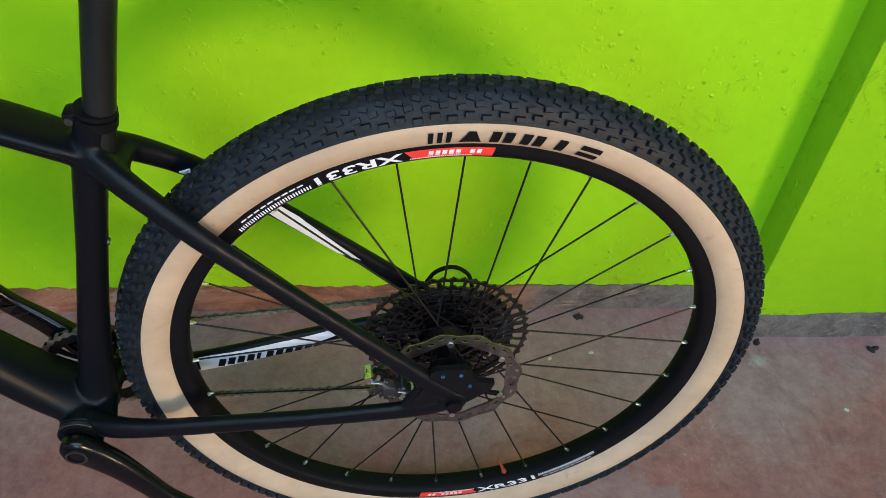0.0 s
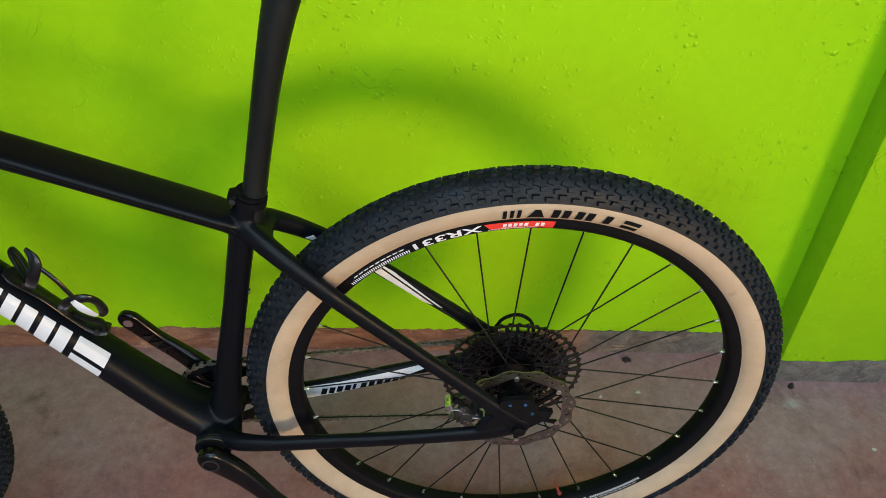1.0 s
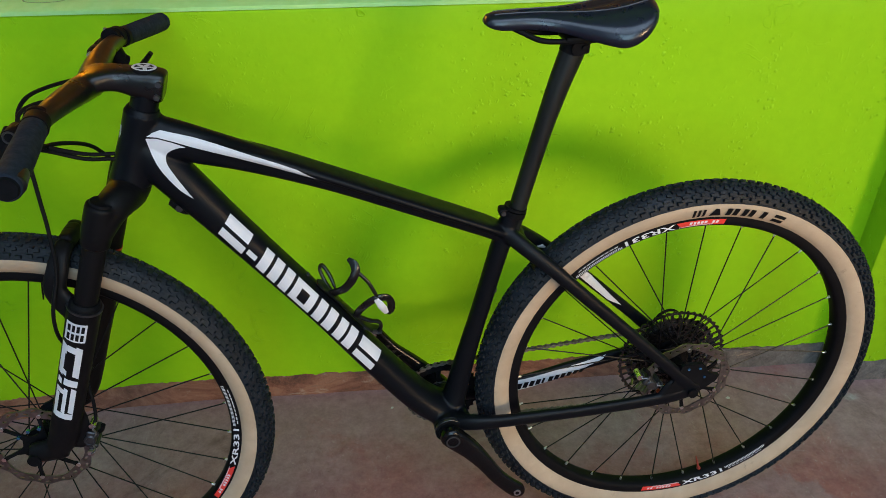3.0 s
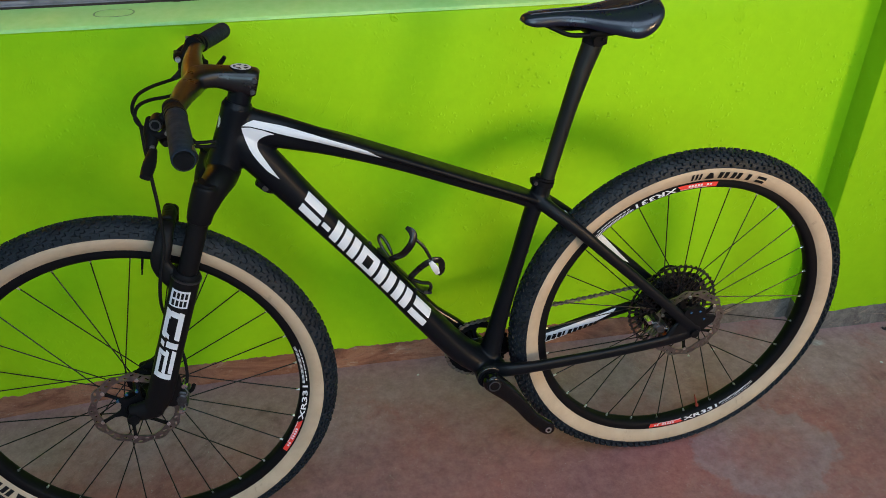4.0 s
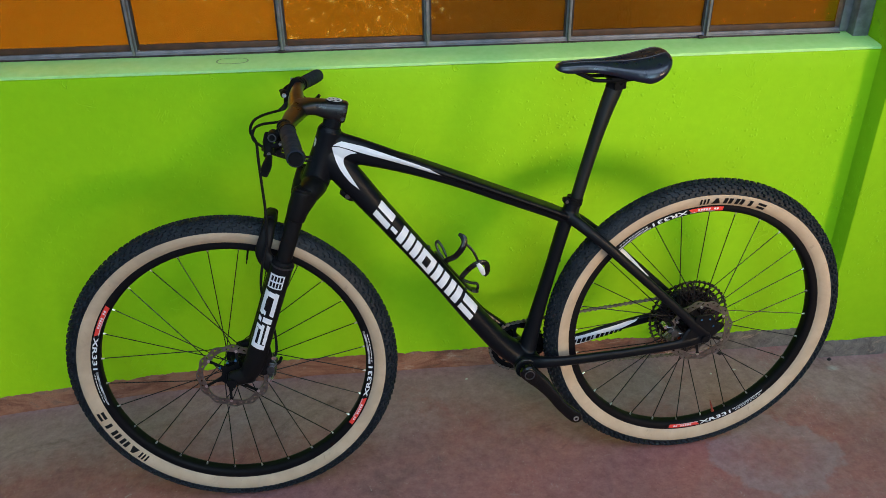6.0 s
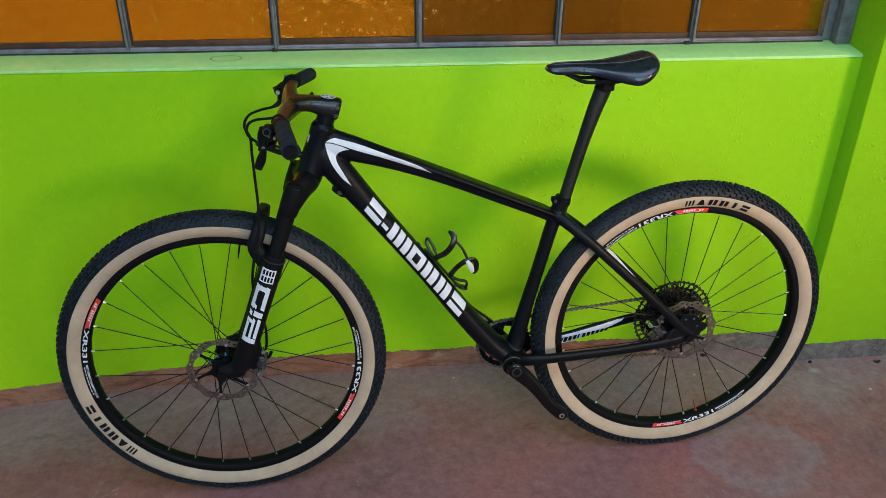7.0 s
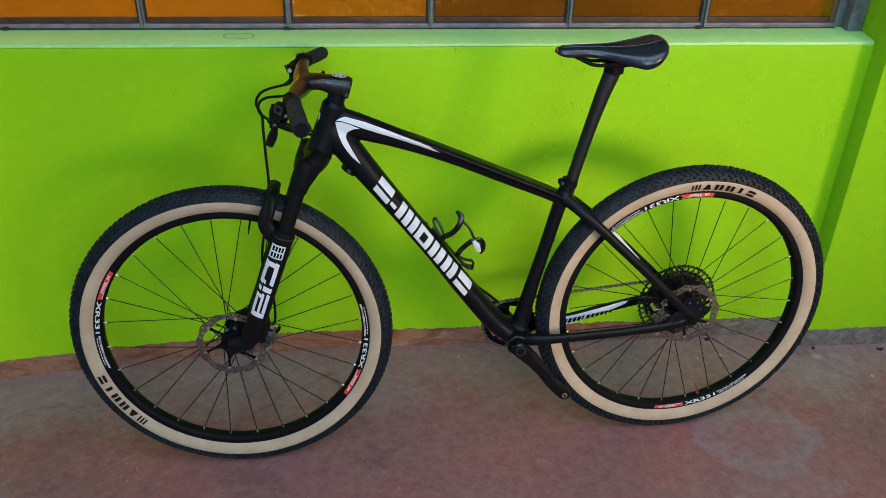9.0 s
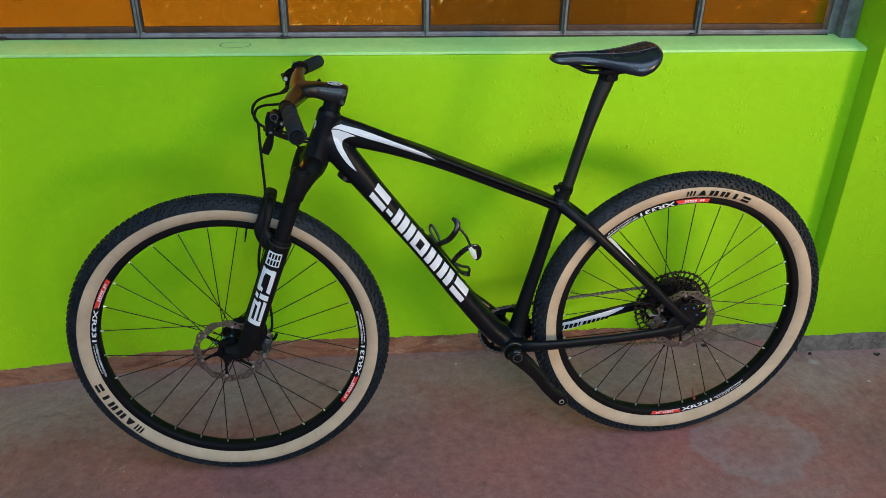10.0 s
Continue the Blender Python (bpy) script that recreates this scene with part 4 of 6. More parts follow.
    # stay bridges
    tube(bm, [(-0.300, -0.030, 0.661), (-0.304, 0, 0.664), (-0.300, 0.030, 0.661)], [(0.010, 0.010)] * 3, 12, side=(0, 0, 1))
    tube(bm, [(-0.392, -0.045, 0.326), (-0.398, 0, 0.326), (-0.392, 0.045, 0.326)], [(0.011, 0.011)] * 3, 12, side=(0, 0, 1))
    return fused("frame", bm, CARBON, bike, 0.0024, 7, "matte black carbon frame")


def tree_of(ob):
    from_mesh = bmesh.new()
    from_mesh.from_mesh(ob.data)
    t = BVHTree.FromBMesh(from_mesh)
    from_mesh.free()
    return t


def cast(tree, y0=-0.3, lift=0.0006, near=None):
    """A place() that drops (x, z) on a surface along +y from y0."""
    def place(x, z):
        hit, nrm, _, _ = tree.ray_cast(Vector((x, y0, z)), Vector((0, 1, 0)))
        if hit is None:
            hit, nrm, _, _ = tree.find_nearest(Vector((x, y0 * 0.1 if near is None else near, z)))
        return hit + nrm * lift
    return place


main_frame = frame_mesh()
FT = tree_of(main_frame)


def frame_marks():
    lay = cast(FT)
    # white flash at the head tube: one arm along the top tube, one along the down tube
    bm = bmesh.new()
    upper = [(-0.8285, 0.8765), (-0.8194, 0.8812), (-0.8091, 0.8836), (-0.7695, 0.8705), (-0.7161, 0.8494), (-0.6600, 0.8262), (-0.6350, 0.8150), (-0.6085, 0.7985), (-0.6400, 0.8090), (-0.6800, 0.8245), (-0.7162, 0.8384), (-0.7471, 0.8487), (-0.7757, 0.8590), (-0.7965, 0.8675), (-0.8152, 0.8745)]
    curved_poly(bm, upper, lay, 0.0035)
    inner_edge = [p[:2] for p in smoothline([(-0.7800, 0.8575), (-0.7931, 0.8565), (-0.8041, 0.8515), (-0.8088, 0.8438), (-0.8077, 0.8336), (-0.7989, 0.8149), (-0.7808, 0.7810)], 4)]
    outer_edge = [p[:2] for p in smoothline([(-0.7835, 0.7835), (-0.7996, 0.7993), (-0.8176, 0.8279), (-0.8265, 0.8545), (-0.8296, 0.8740)], 4)]
    curved_poly(bm, [(float(x), float(z)) for x, z in inner_edge + outer_edge] + [(-0.8160, 0.8728), (-0.7965, 0.8655)], lay, 0.0035)
    part("head_flash", bm, WHITE, main_frame, "white painted flash", False)
    # slanted blocks in place of the name on the down tube
    a, d, nrm = Vector((-0.7740, 0, 0.7390)), Vector((0.5933, 0, -0.8050)), Vector((0.8050, 0, 0.5933))
    along = lambda x, z: lay(*(lambda p: (p.x, p.z))(a + d * x + nrm * z))  # noqa: E731
    tall, low, lean = 0.0320, 0.0050, -0.30
    bar = lambda x, w, z0=0.0, z1=1.0: [(x + a_ + lean * (f - 0.5) * tall, low + f * tall) for a_, f in ((0, z0), (w, z0), (w, z1), (0, z1))]  # noqa: E731
    cells = [[bar(0.018, 0.047, 0.0, 0.40), bar(0.018, 0.047, 0.58, 1.0)],
             [bar(0.070, 0.018, 0.20, 0.46)],
             [bar(0.094, 0.017), bar(0.117, 0.017), bar(0.140, 0.017)],
             [bar(0.163, 0.014), bar(0.177, 0.018, 0.0, 0.22), bar(0.177, 0.018, 0.78, 1.0), bar(0.195, 0.014)],
             [bar(0.216, 0.017), bar(0.239, 0.018)],
             [bar(0.265, 0.017), bar(0.288, 0.018)],
             [bar(0.316, 0.047, 0.0, 0.40), bar(0.316, 0.047, 0.58, 1.0)]]
    for shapes in cells:
        bm = bmesh.new()
        for o in shapes:
            curved_poly(bm, o, along, 0.005)
        part("down_tube_mark", bm, WHITE, main_frame, "white slanted block painted along the tube", False)
    # small grey script low on the down tube
    bm = bmesh.new()
    for k in range(7):
        p = Vector((-0.505, 0, 0.352)) + d * 0.0078 * k
        curved_poly(bm, [(p.x, p.z), (p.x + 0.0045, p.z - 0.005), (p.x + 0.008, p.z + 0.001), (p.x + 0.0035, p.z + 0.0055)], lay, 0.02)
    part("small_script", bm, GREYINK, main_frame, "faint grey script bars", False)
    # inner face of the far stays
    inner = cast(FT, 0.030, 0.0018, 0.045)
    bm = bmesh.new()
    curved_poly(bm, [(-0.305, 0.2940), (-0.305, 0.3160), (-0.250, 0.3250), (-0.180, 0.3400), (-0.110, 0.3550), (-0.118, 0.3480), (-0.180, 0.3225), (-0.250, 0.3035)], inner, 0.008)
    part("chainstay_panel", bm, WHITE, main_frame, "white panel on the inner chainstay", False)
    bm = bmesh.new()
    for k in range(11):
        x = -0.283 + k * 0.0120
        z = 0.3030 + k * 0.00215
        curved_poly(bm, slanted(x, 0.0046 if k == 4 else 0.0084, 0.0125 - k * 0.0003, 0.35, z), cast(FT, 0.030, 0.0034), 0.05)
    part("chainstay_mark", bm, INK, main_frame, "black slanted blocks on the white panel", False)
    bm = bmesh.new()
    curved_poly(bm, [(-0.232, 0.6035), (-0.221, 0.6035), (-0.160, 0.5440), (-0.097, 0.4735), (-0.122, 0.4880), (-0.180, 0.5460)], inner, 0.008)
    part("seatstay_flash", bm, WHITE, main_frame, "white tapered flash on the inner seatstay", False)
    bm = bmesh.new()
    curved_poly(bm, [(-0.2950, 0.652), (-0.2700, 0.640), (-0.2450, 0.617), (-0.2600, 0.621)], inner, 0.008)
    part("seatstay_flash", bm, WHITE, main_frame, "white tapered flash on the inner seatstay", False)


frame_marks()


def head_badge():
    """Small white emblem wrapped round the front of the head tube."""
    ahead = Vector((-0.940, 0, 0.342))
    centre, n = HB.lerp(HT, 0.70), 8
    bm = bmesh.new()
    rows = []
    for q, (h, w) in enumerate(((-0.013, 0.10), (-0.009, 0.42), (0.0, 0.58), (0.008, 0.50), (0.013, 0.16))):
        rows.append([bm.verts.new(centre + AX * h + ahead * (0.0246 * math.cos(w * (2 * i / n - 1))) + Vector((0, 0.0258 * math.sin(w * (2 * i / n - 1)), 0))) for i in range(n + 1)])
    for a, b in zip(rows, rows[1:]):
        for i in range(n):
            bm.faces.new((a[i], a[i + 1], b[i + 1], b[i]))
    part("head_badge", bm, WHITE, main_frame, "small white emblem on the head tube", False)


head_badge()


def seat_parts():
    bm = bmesh.new()
    # clamp ring with its bolt in front
    t = Vector((0.246, 0, 0.969))
    c = Vector((-0.3125, 0, 0.7130))
    for k, (r, h0, h1) in enumerate(((0.0186, -0.009, 0.000), (0.0178, 0.002, 0.006))):
        rod(bm, c + t * h0, c + t * h1, r, n=28)
    box(bm, (-0.3385, -0.010, 0.706), (-0.322, 0.010, 0.719), 0.004)
    cl = part("seat_clamp", bm, BLACKM, bike, "black seat clamp")
    bm = bmesh.new()
    rod(bm, (-0.332, -0.0125, 0.7125), (-0.332, 0.0125, 0.7125), 0.0036, n=14)
    part("clamp_bolt", bm, GREYM, cl, "grey clamp bolt")
    bm = bmesh.new()
    tube(bm, [(-0.320, 0, 0.664), (-0.3065, 0, 0.7235), (-0.2775, 0, 0.838), (-0.2565, 0, 0.911), (-0.2450, 0, 0.945), (-0.2380, 0, 0.966)], [(0.0136, 0.0136)] * 2 + [(0.0138, 0.0142), (0.0145, 0.0165), (0.0150, 0.0180), (0.0150, 0.0185)], 22)
    post = part("seatpost", bm, POST, bike, "dark satin seatpost with fine lengthwise grain")
    bm = bmesh.new()
    rod(bm, (-0.237, -0.019, 0.966), (-0.237, 0.019, 0.966), 0.0100, n=24)
    tube(bm, [(-0.243, 0, 0.955), (-0.236, 0, 0.972), (-0.232, 0, 0.980)], [(0.015, 0.018), (0.019, 0.019), (0.022, 0.020)], 16)
    box(bm, (-0.258, -0.027, 0.975), (-0.214, 0.027, 0.985), 0.003)
    box(bm, (-0.232, -0.014, 0.956), (-0.219, 0.014, 0.974), 0.004)
    part("rail_clamp", bm, BLACKM, post, "black rail clamp")
    bm = bmesh.new()
    rod(bm, (-0.230, -0.0225, 0.968), (-0.230, -0.018, 0.968), 0.0032, n=12)
    part("clamp_bolt", bm, BLACKM, post, "small black bolt")


seat_parts()


def saddle():
    """Short saddle lofted from sections: x, half width, crown, edge height, wing drop."""
    rows = smoothline([(-0.3680, 0.008, 1.0075, 1.004, 0.001), (-0.3620, 0.0160, 1.0140, 1.008, 0.008), (-0.3450, 0.0195, 1.0165, 1.010, 0.014), (-0.3050, 0.0215, 1.0175, 1.011, 0.015), (-0.2700, 0.0290, 1.0180, 1.008, 0.015), (-0.2400, 0.0430, 1.0195, 1.005, 0.018), (-0.2100, 0.0580, 1.0235, 1.003, 0.022), (-0.1850, 0.0665, 1.0285, 1.003, 0.024), (-0.1620, 0.0660, 1.0335, 1.010, 0.020), (-0.1450, 0.0560, 1.0335, 1.018, 0.011), (-0.1350, 0.0340, 1.0270, 1.019, 0.004)], 5)
    bm = bmesh.new()
    rings = []
    for x, w, top, edge, drop in rows:
        ring = []
        for j in range(21):
            s = -1 + 2 * j / 20
            a = abs(s)
            if a < 0.78:
                b = a / 0.78
                y = w * 0.93 * b
                z = top - (top - edge) * b ** 2.2
                if a < 0.22 and -0.33 < x < -0.14:      # shallow channel
                    z -= 0.007 * (1 - (a / 0.22) ** 2) * min(1, (x + 0.33) / 0.03, (-0.14 - x) / 0.02)
            else:
                b = (a - 0.78) / 0.22
                y = w * (0.93 + 0.07 * math.sin(b * math.pi * 0.6))
                z = edge - drop * b ** 1.15 + 0.0
            ring.append(bm.verts.new((x, math.copysign(y, s), z)))
        rings.append(ring)
    for a, b in zip(rings, rings[1:]):
        for j in range(20):
            bm.faces.new((a[j], a[j + 1], b[j + 1], b[j]))
    bm.faces.new(rings[0]), bm.faces.new(rings[-1][::-1])
    ob = part("saddle", bm, SADDLE, bike, "short black saddle with a central channel")
    sol = ob.modifiers.new("shell", "SOLIDIFY")
    sol.thickness, sol.offset = 0.005, -1
    # seam lines on the cover
    for s in (-1, 1):
        bm = bmesh.new()
        pts = [(x, s * w * 0.46, top - (top - edge) * (0.46 / 0.93 / 0.78) ** 2.2 * 0.55 + 0.0004) for x, w, top, edge, drop in rows[8:-6:4]]
        tube(bm, pts, 0.0011, 6, 3)
        part("seam", bm, GREYM, ob, "thin grey seam line")
    for s in (-1, 1):
        bm = bmesh.new()
        tube(bm, [(-0.338, s * 0.010, 1.001), (-0.318, s * 0.016, 0.992), (-0.292, s * 0.021, 0.981), (-0.262, s * 0.022, 0.9785), (-0.215, s * 0.022, 0.9785), (-0.185, s * 0.026, 0.988), (-0.165, s * 0.034, 1.006)], (0.0038), 10, 5)
        part("rail", bm, BLACKM, ob, "black saddle rail")


saddle()


# ---- fork ----
def fork():
    leg = lambda h, y: (-0.8880 - (0.807 - h) * 0.364, y, h)  # noqa: E731
    bm = bmesh.new()
    tube(bm, [tuple(HB + AX * 0.004), tuple(HB - AX * 0.008), tuple(HB - AX * 0.020)], [(0.0280, 0.0280), (0.0290, 0.0290), (0.0270, 0.0260)], 24)
    for s in (-1, 1):
        tube(bm, [(-0.870, 0, 0.790), (-0.876, s * 0.035, 0.793), (-0.886, s * 0.057, 0.786), leg(0.764, s * 0.066)], [(0.0260, 0.0260), (0.0260, 0.0250), (0.0230, 0.0230), (0.0225, 0.0225)], 20)
        tube(bm, [leg(0.803, s * 0.066), leg(0.798, s * 0.066), leg(0.765, s * 0.066), leg(0.740, s * 0.066)], [(0.0190, 0.0190), (0.0210, 0.0210), (0.0215, 0.0215), (0.0195, 0.0195)], 22)
    f = fused("fork", bm, GLOSS, bike, 0.0024, 5, "gloss black suspension fork", STEER)
    for s in (-1, 1):
        bm = bmesh.new()
        a, b = Vector(leg(0.806, s * 0.066)), Vector(leg(0.8015, s * 0.066))
        rod(bm, a, b, 0.0150, 0.0170, 24)
        part("top_cap", bm, BLACKM, f, "black fork leg cap")
    for s in (-1, 1):
        bm = bmesh.new()
        rod(bm, leg(0.7475, s * 0.066), leg(0.640, s * 0.066), 0.0162, n=26)
        part("stanchion", bm, GLOSS, f, "polished black stanchion")
    bm = bmesh.new()
    rod(bm, leg(0.668, 0.066), leg(0.6645, 0.066), 0.0170, n=24)
    part("sag_ring", bm, RED, f, "red rubber sag ring")
    for s in (-1, 1):
        bm = bmesh.new()
        tube(bm, [leg(0.652, s * 0.066), leg(0.648, s * 0.066), leg(0.643, s * 0.066), leg(0.638, s * 0.066)], [(0.0190, 0.0190), (0.0222, 0.0222), (0.0226, 0.0226), (0.0226, 0.0226)], 26, 3)
        seal = part("wiper_seal", bm, BLACKM, f, "black rubber wiper seal")
        bm = bmesh.new()
        lip = [leg(0.6435 - k * 0.0035, s * 0.066) for k in range(2)]
        rod(bm, lip[0], lip[1], 0.0250, 0.0246, 28)
        part("seal_lip", bm, GREYM, seal, "thin grey lip of the seal")
    bm = bmesh.new()
    for s in (-1, 1):
        tube(bm, [leg(0.642, s * 0.066), leg(0.600, s * 0.066), leg(0.500, s * 0.0655), leg(0.430, s * 0.065), (-1.040, s * 0.064, 0.395), (-1.058, s * 0.063, 0.366)], [(0.0236, 0.0236), (0.0228, 0.0232), (0.0215, 0.0225), (0.0205, 0.0225), (0.0180, 0.0220), (0.0135, 0.0180)], 24)
        tube(bm, [(-1.040, s * 0.064, 0.380), (-1.070, s * 0.063, 0.372), (-1.092, s * 0.062, 0.370)], [(0.0150, 0.0200), (0.0140, 0.0195), (0.0125, 0.0160)], 18)
        tube(bm, [leg(0.618, s * 0.060), (-0.985, s * 0.057, 0.662), (-0.977, s * 0.052, 0.696), (-0.970, s * 0.036, 0.718), (-0.968, 0, 0.723)], [(0.0105, 0.0190), (0.0080, 0.0165), (0.0085, 0.0150), (0.0100, 0.0130), (0.0120, 0.0120)], 18, power=3.0)
    # flange for the brake on the near leg
    tube(bm, [(-1.010, -0.058, 0.450), (-1.012, -0.055, 0.410), (-1.022, -0.054, 0.370)], [(0.0070, 0.014), (0.0070, 0.016), (0.0070, 0.012)], 14)
    low = fused("lower_leg", bm, GLOSS, f, 0.0024, 5, "gloss black cast lower legs joined by an arch")
    lt = tree_of(low)
    lay = cast(lt)
    bm = bmesh.new()
    a, d, n = Vector((-0.9740, 0, 0.6310)), Vector((-0.3420, 0, -0.9397)), Vector((0.9397, 0, -0.3420))
    on = lambda x, z: lay(*(lambda p: (p.x, p.z))(a + d * x + n * z))  # noqa: E731
    curved_poly(bm, [(-0.003, 0.003), (0.030, 0.003), (0.030, 0.032), (-0.003, 0.032)], on, 0.005)
    part("leg_label", bm, WHITE, low, "white printed label", False)
    groups = (((0.044, 0.058, 0.002, 0.010), (0.058, 0.094, 0.002, 0.0085), (0.046, 0.056, 0.010, 0.030), (0.046, 0.096, 0.0225, 0.031), (0.086, 0.094, 0.0085, 0.014)),
              ((0.101, 0.110, 0.003, 0.009),), ((0.101, 0.112, 0.012, 0.031),),
              ((0.118, 0.126, 0.003, 0.014), (0.126, 0.160, 0.003, 0.0085), (0.117, 0.160, 0.014, 0.0195), (0.117, 0.160, 0.0240, 0.031), (0.160, 0.170, 0.003, 0.031)))
    for group in groups:
        bm = bmesh.new()
        for x0, x1, z0, z1 in group:
            x0, x1 = 0.036 + (x0 - 0.044) * 1.13, 0.036 + (x1 - 0.044) * 1.13
            curved_poly(bm, [(x0, z0), (x1, z0), (x1 + 0.004, z1), (x0 + 0.004, z1)], on, 0.006)
        part("leg_mark", bm, WHITE, low, "white block printed on the leg", False)
    bm = bmesh.new()
    on2 = lambda x, z: cast(lt, -0.3, 0.0011)(*(lambda p: (p.x, p.z))(a + d * x + n * z))  # noqa: E731
    for row in (0, 1):
        for k in range(4):
            x0 = 0.0005 + row * 0.0150
            z0 = 0.0065 + k * 0.0062
            curved_poly(bm, [(x0, z0), (x0 + 0.0115, z0), (x0 + 0.0115, z0 + 0.0042), (x0, z0 + 0.0042)], on2, 0.02)
    tagged(part("leg_print", bm, INK, low, "black print bars on the white label", False), kind="stuff")
    bm = bmesh.new()
    for k in range(4):
        x = -1.068 + k * 0.007
        curved_poly(bm, [(x, 0.3535), (x + 0.005, 0.3515), (x + 0.006, 0.3555), (x + 0.001, 0.3575)], lay, 0.02)
    tagged(part("foot_print", bm, WHITE, low, "tiny white print on the leg's foot", False), kind="stuff")
    bm = bmesh.new()
    rod(bm, (-WB, -0.079, R_FRONT), (-WB, -0.060, R_FRONT), 0.0105, n=20)
    part("axle_end", bm, BLACKM, f, "black axle end")
    bm = bmesh.new()
    rod(bm, (-WB, 0.060, R_FRONT), (-WB, 0.080, R_FRONT), 0.0115, n=20)
    part("axle_end", bm, BLACKM, f, "black axle end")
    return f


fork()


# ---- handlebar, stem and controls ----
def cockpit():
    bm = bmesh.new()
    # stem block running into the bar
    tube(bm, [(-0.795, 0, 0.9375), (-0.802, 0, 0.9395), (-0.824, 0, 0.9445), (-0.852, 0, 0.9520), (-0.876, 0, 0.9535), (-0.895, 0, 0.9500)], [(0.0175, 0.0190), (0.0200, 0.0225), (0.0205, 0.0205), (0.0225, 0.0160), (0.0330, 0.0145), (0.0420, 0.0140)], 24, power=3.0)
    for s in (-1, 1):
        tube(bm, [(-0.888, 0, 0.9465), (-0.895, s * 0.045, 0.9485), (-0.899, s * 0.090, 0.9515), (-0.900, s * 0.150, 0.9545 - s * 0.001), (-0.895, s * 0.210, 0.9540 - s * 0.0035), (-0.868 - s * 0.002, s * 0.336, 0.9482 - s * 0.0085)], [(0.0175, 0.0200), (0.0160, 0.0190), (0.0145, 0.0160), (0.0125, 0.0125), (0.0112, 0.0112), (0.0112, 0.0112)], 20, side=(0, 0, 1))
    bar = fused("handlebar", bm, SATIN, bike, 0.0022, 4, "satin black one-piece carbon bar and stem", STEER)
    bm = bmesh.new()
    rod(bm, HT - AX * 0.002, HT + AX * 0.030, 0.0185, n=28)
    rod(bm, HT + AX * 0.002, HT + AX * 0.008, 0.0235, 0.0205, 28)
    part("headset_spacer", bm, CARBON, bar, "matte black spacer under the stem")
    # stem cap, a round emblem of plain shapes
    m = Matrix.Translation((-0.8175, 0, 0.9628)) @ Matrix.Rotation(radians(8), 4, "Y")
    bm = bmesh.new()
    lathe(bm, [(-0.003, 0.0), (-0.003, 0.0170), (0.0015, 0.0170), (0.0022, 0.0160), (0.0022, 0.0)], 32, "Z")
    cap = part("stem_cap", bm, INK, bar, "black round stem cap", True, m)
    bm = bmesh.new()
    lathe(bm, [(0.0024, 0.0120), (0.0027, 0.0128), (0.0027, 0.0152), (0.0020, 0.0160)], 36, "Z")
    part("cap_ring", bm, WHITE, cap, "white printed ring", True)
    bm = bmesh.new()
    for i in range(5):
        a = 2 * math.pi * i / 5
        pts = [(r * math.cos(a + e), r * math.sin(a + e)) for r, e in ((0.0, 0.0), (0.0045, -0.62), (0.0122, -0.20), (0.0122, 0.20), (0.0045, 0.62))]
        bm.faces.new([bm.verts.new((x, y, 0.0026)) for x, y in pts])
    part("cap_emblem", bm, WHITE, cap, "white printed spokes", False)
    for z in (0.9470, 0.9300):
        bm = bmesh.new()
        x = -0.7985 - (0.9470 - z) * 0.30
        rod(bm, (x, -0.0230, z), (x, -0.0180, z), 0.0040, n=14)
        part("stem_bolt", bm, GREYM, bar, "dark grey stem bolt")
    for s in (-1, 1):
        # the near grip starts further in, next to the lever's clamp
        ends = [(-0.8945, 0.209, 0.9515), (-0.866, 0.340, 0.9393)] if s > 0 else [(-0.8958, -0.190, 0.9578), (-0.8712, -0.345, 0.9566)]
        d = (Vector(ends[1]) - Vector(ends[0])).normalized()
        bm = bmesh.new()
        long = 0.136 if s > 0 else 0.152
        prof = [(long * x, r) for x, r in ((0, 0.0138), (0.03, 0.0147), (0.15, 0.0145), (0.44, 0.0150), (0.74, 0.0151), (0.94, 0.0149), (0.985, 0.0145), (1.0, 0.0136))]
        tube(bm, [tuple(Vector(ends[0]) + d * x) for x, r in prof], [(r, r) for x, r in prof], 26, 3)
        g = part("grip", bm, GRIP, bar, "black foam grip")
        bm = bmesh.new()
        rod(bm, Vector(ends[0]) + d * -0.001, Vector(ends[0]) - d * 0.010, 0.0152, n=26)
        part("lock_ring", bm, BLACKM, bar, "black lock ring")
        bm = bmesh.new()
        rod(bm, Vector(ends[0]) + d * (long + 0.0005), Vector(ends[0]) + d * (long + 0.0035), 0.0125, 0.0110, n=24)
        part("bar_plug", bm, BLACKM, bar, "black bar end plug")
        # brake lever
        bm = bmesh.new()
        c = Vector((-0.9005, s * (0.179 + s * 0.011), 0.9565))
        db = Vector((0.10, s, -0.02)).normalized()
        rod(bm, c - db * 0.006, c + db * 0.006, 0.0146, n=24)
        if s > 0:
            tube(bm, [(-0.912, 0.196, 0.9520), (-0.926, 0.192, 0.9440), (-0.933, 0.185, 0.9380)], [(0.0080, 0.0080), (0.0075, 0.0085), (0.0070, 0.0080)], 12)
            tube(bm, [(-0.930, 0.150, 0.9420), (-0.9315, 0.165, 0.9400), (-0.934, 0.195, 0.9365), (-0.938, 0.222, 0.9320)], [(0.0050, 0.0050), (0.0080, 0.0085), (0.0085, 0.0095), (0.0060, 0.0080)], 16)
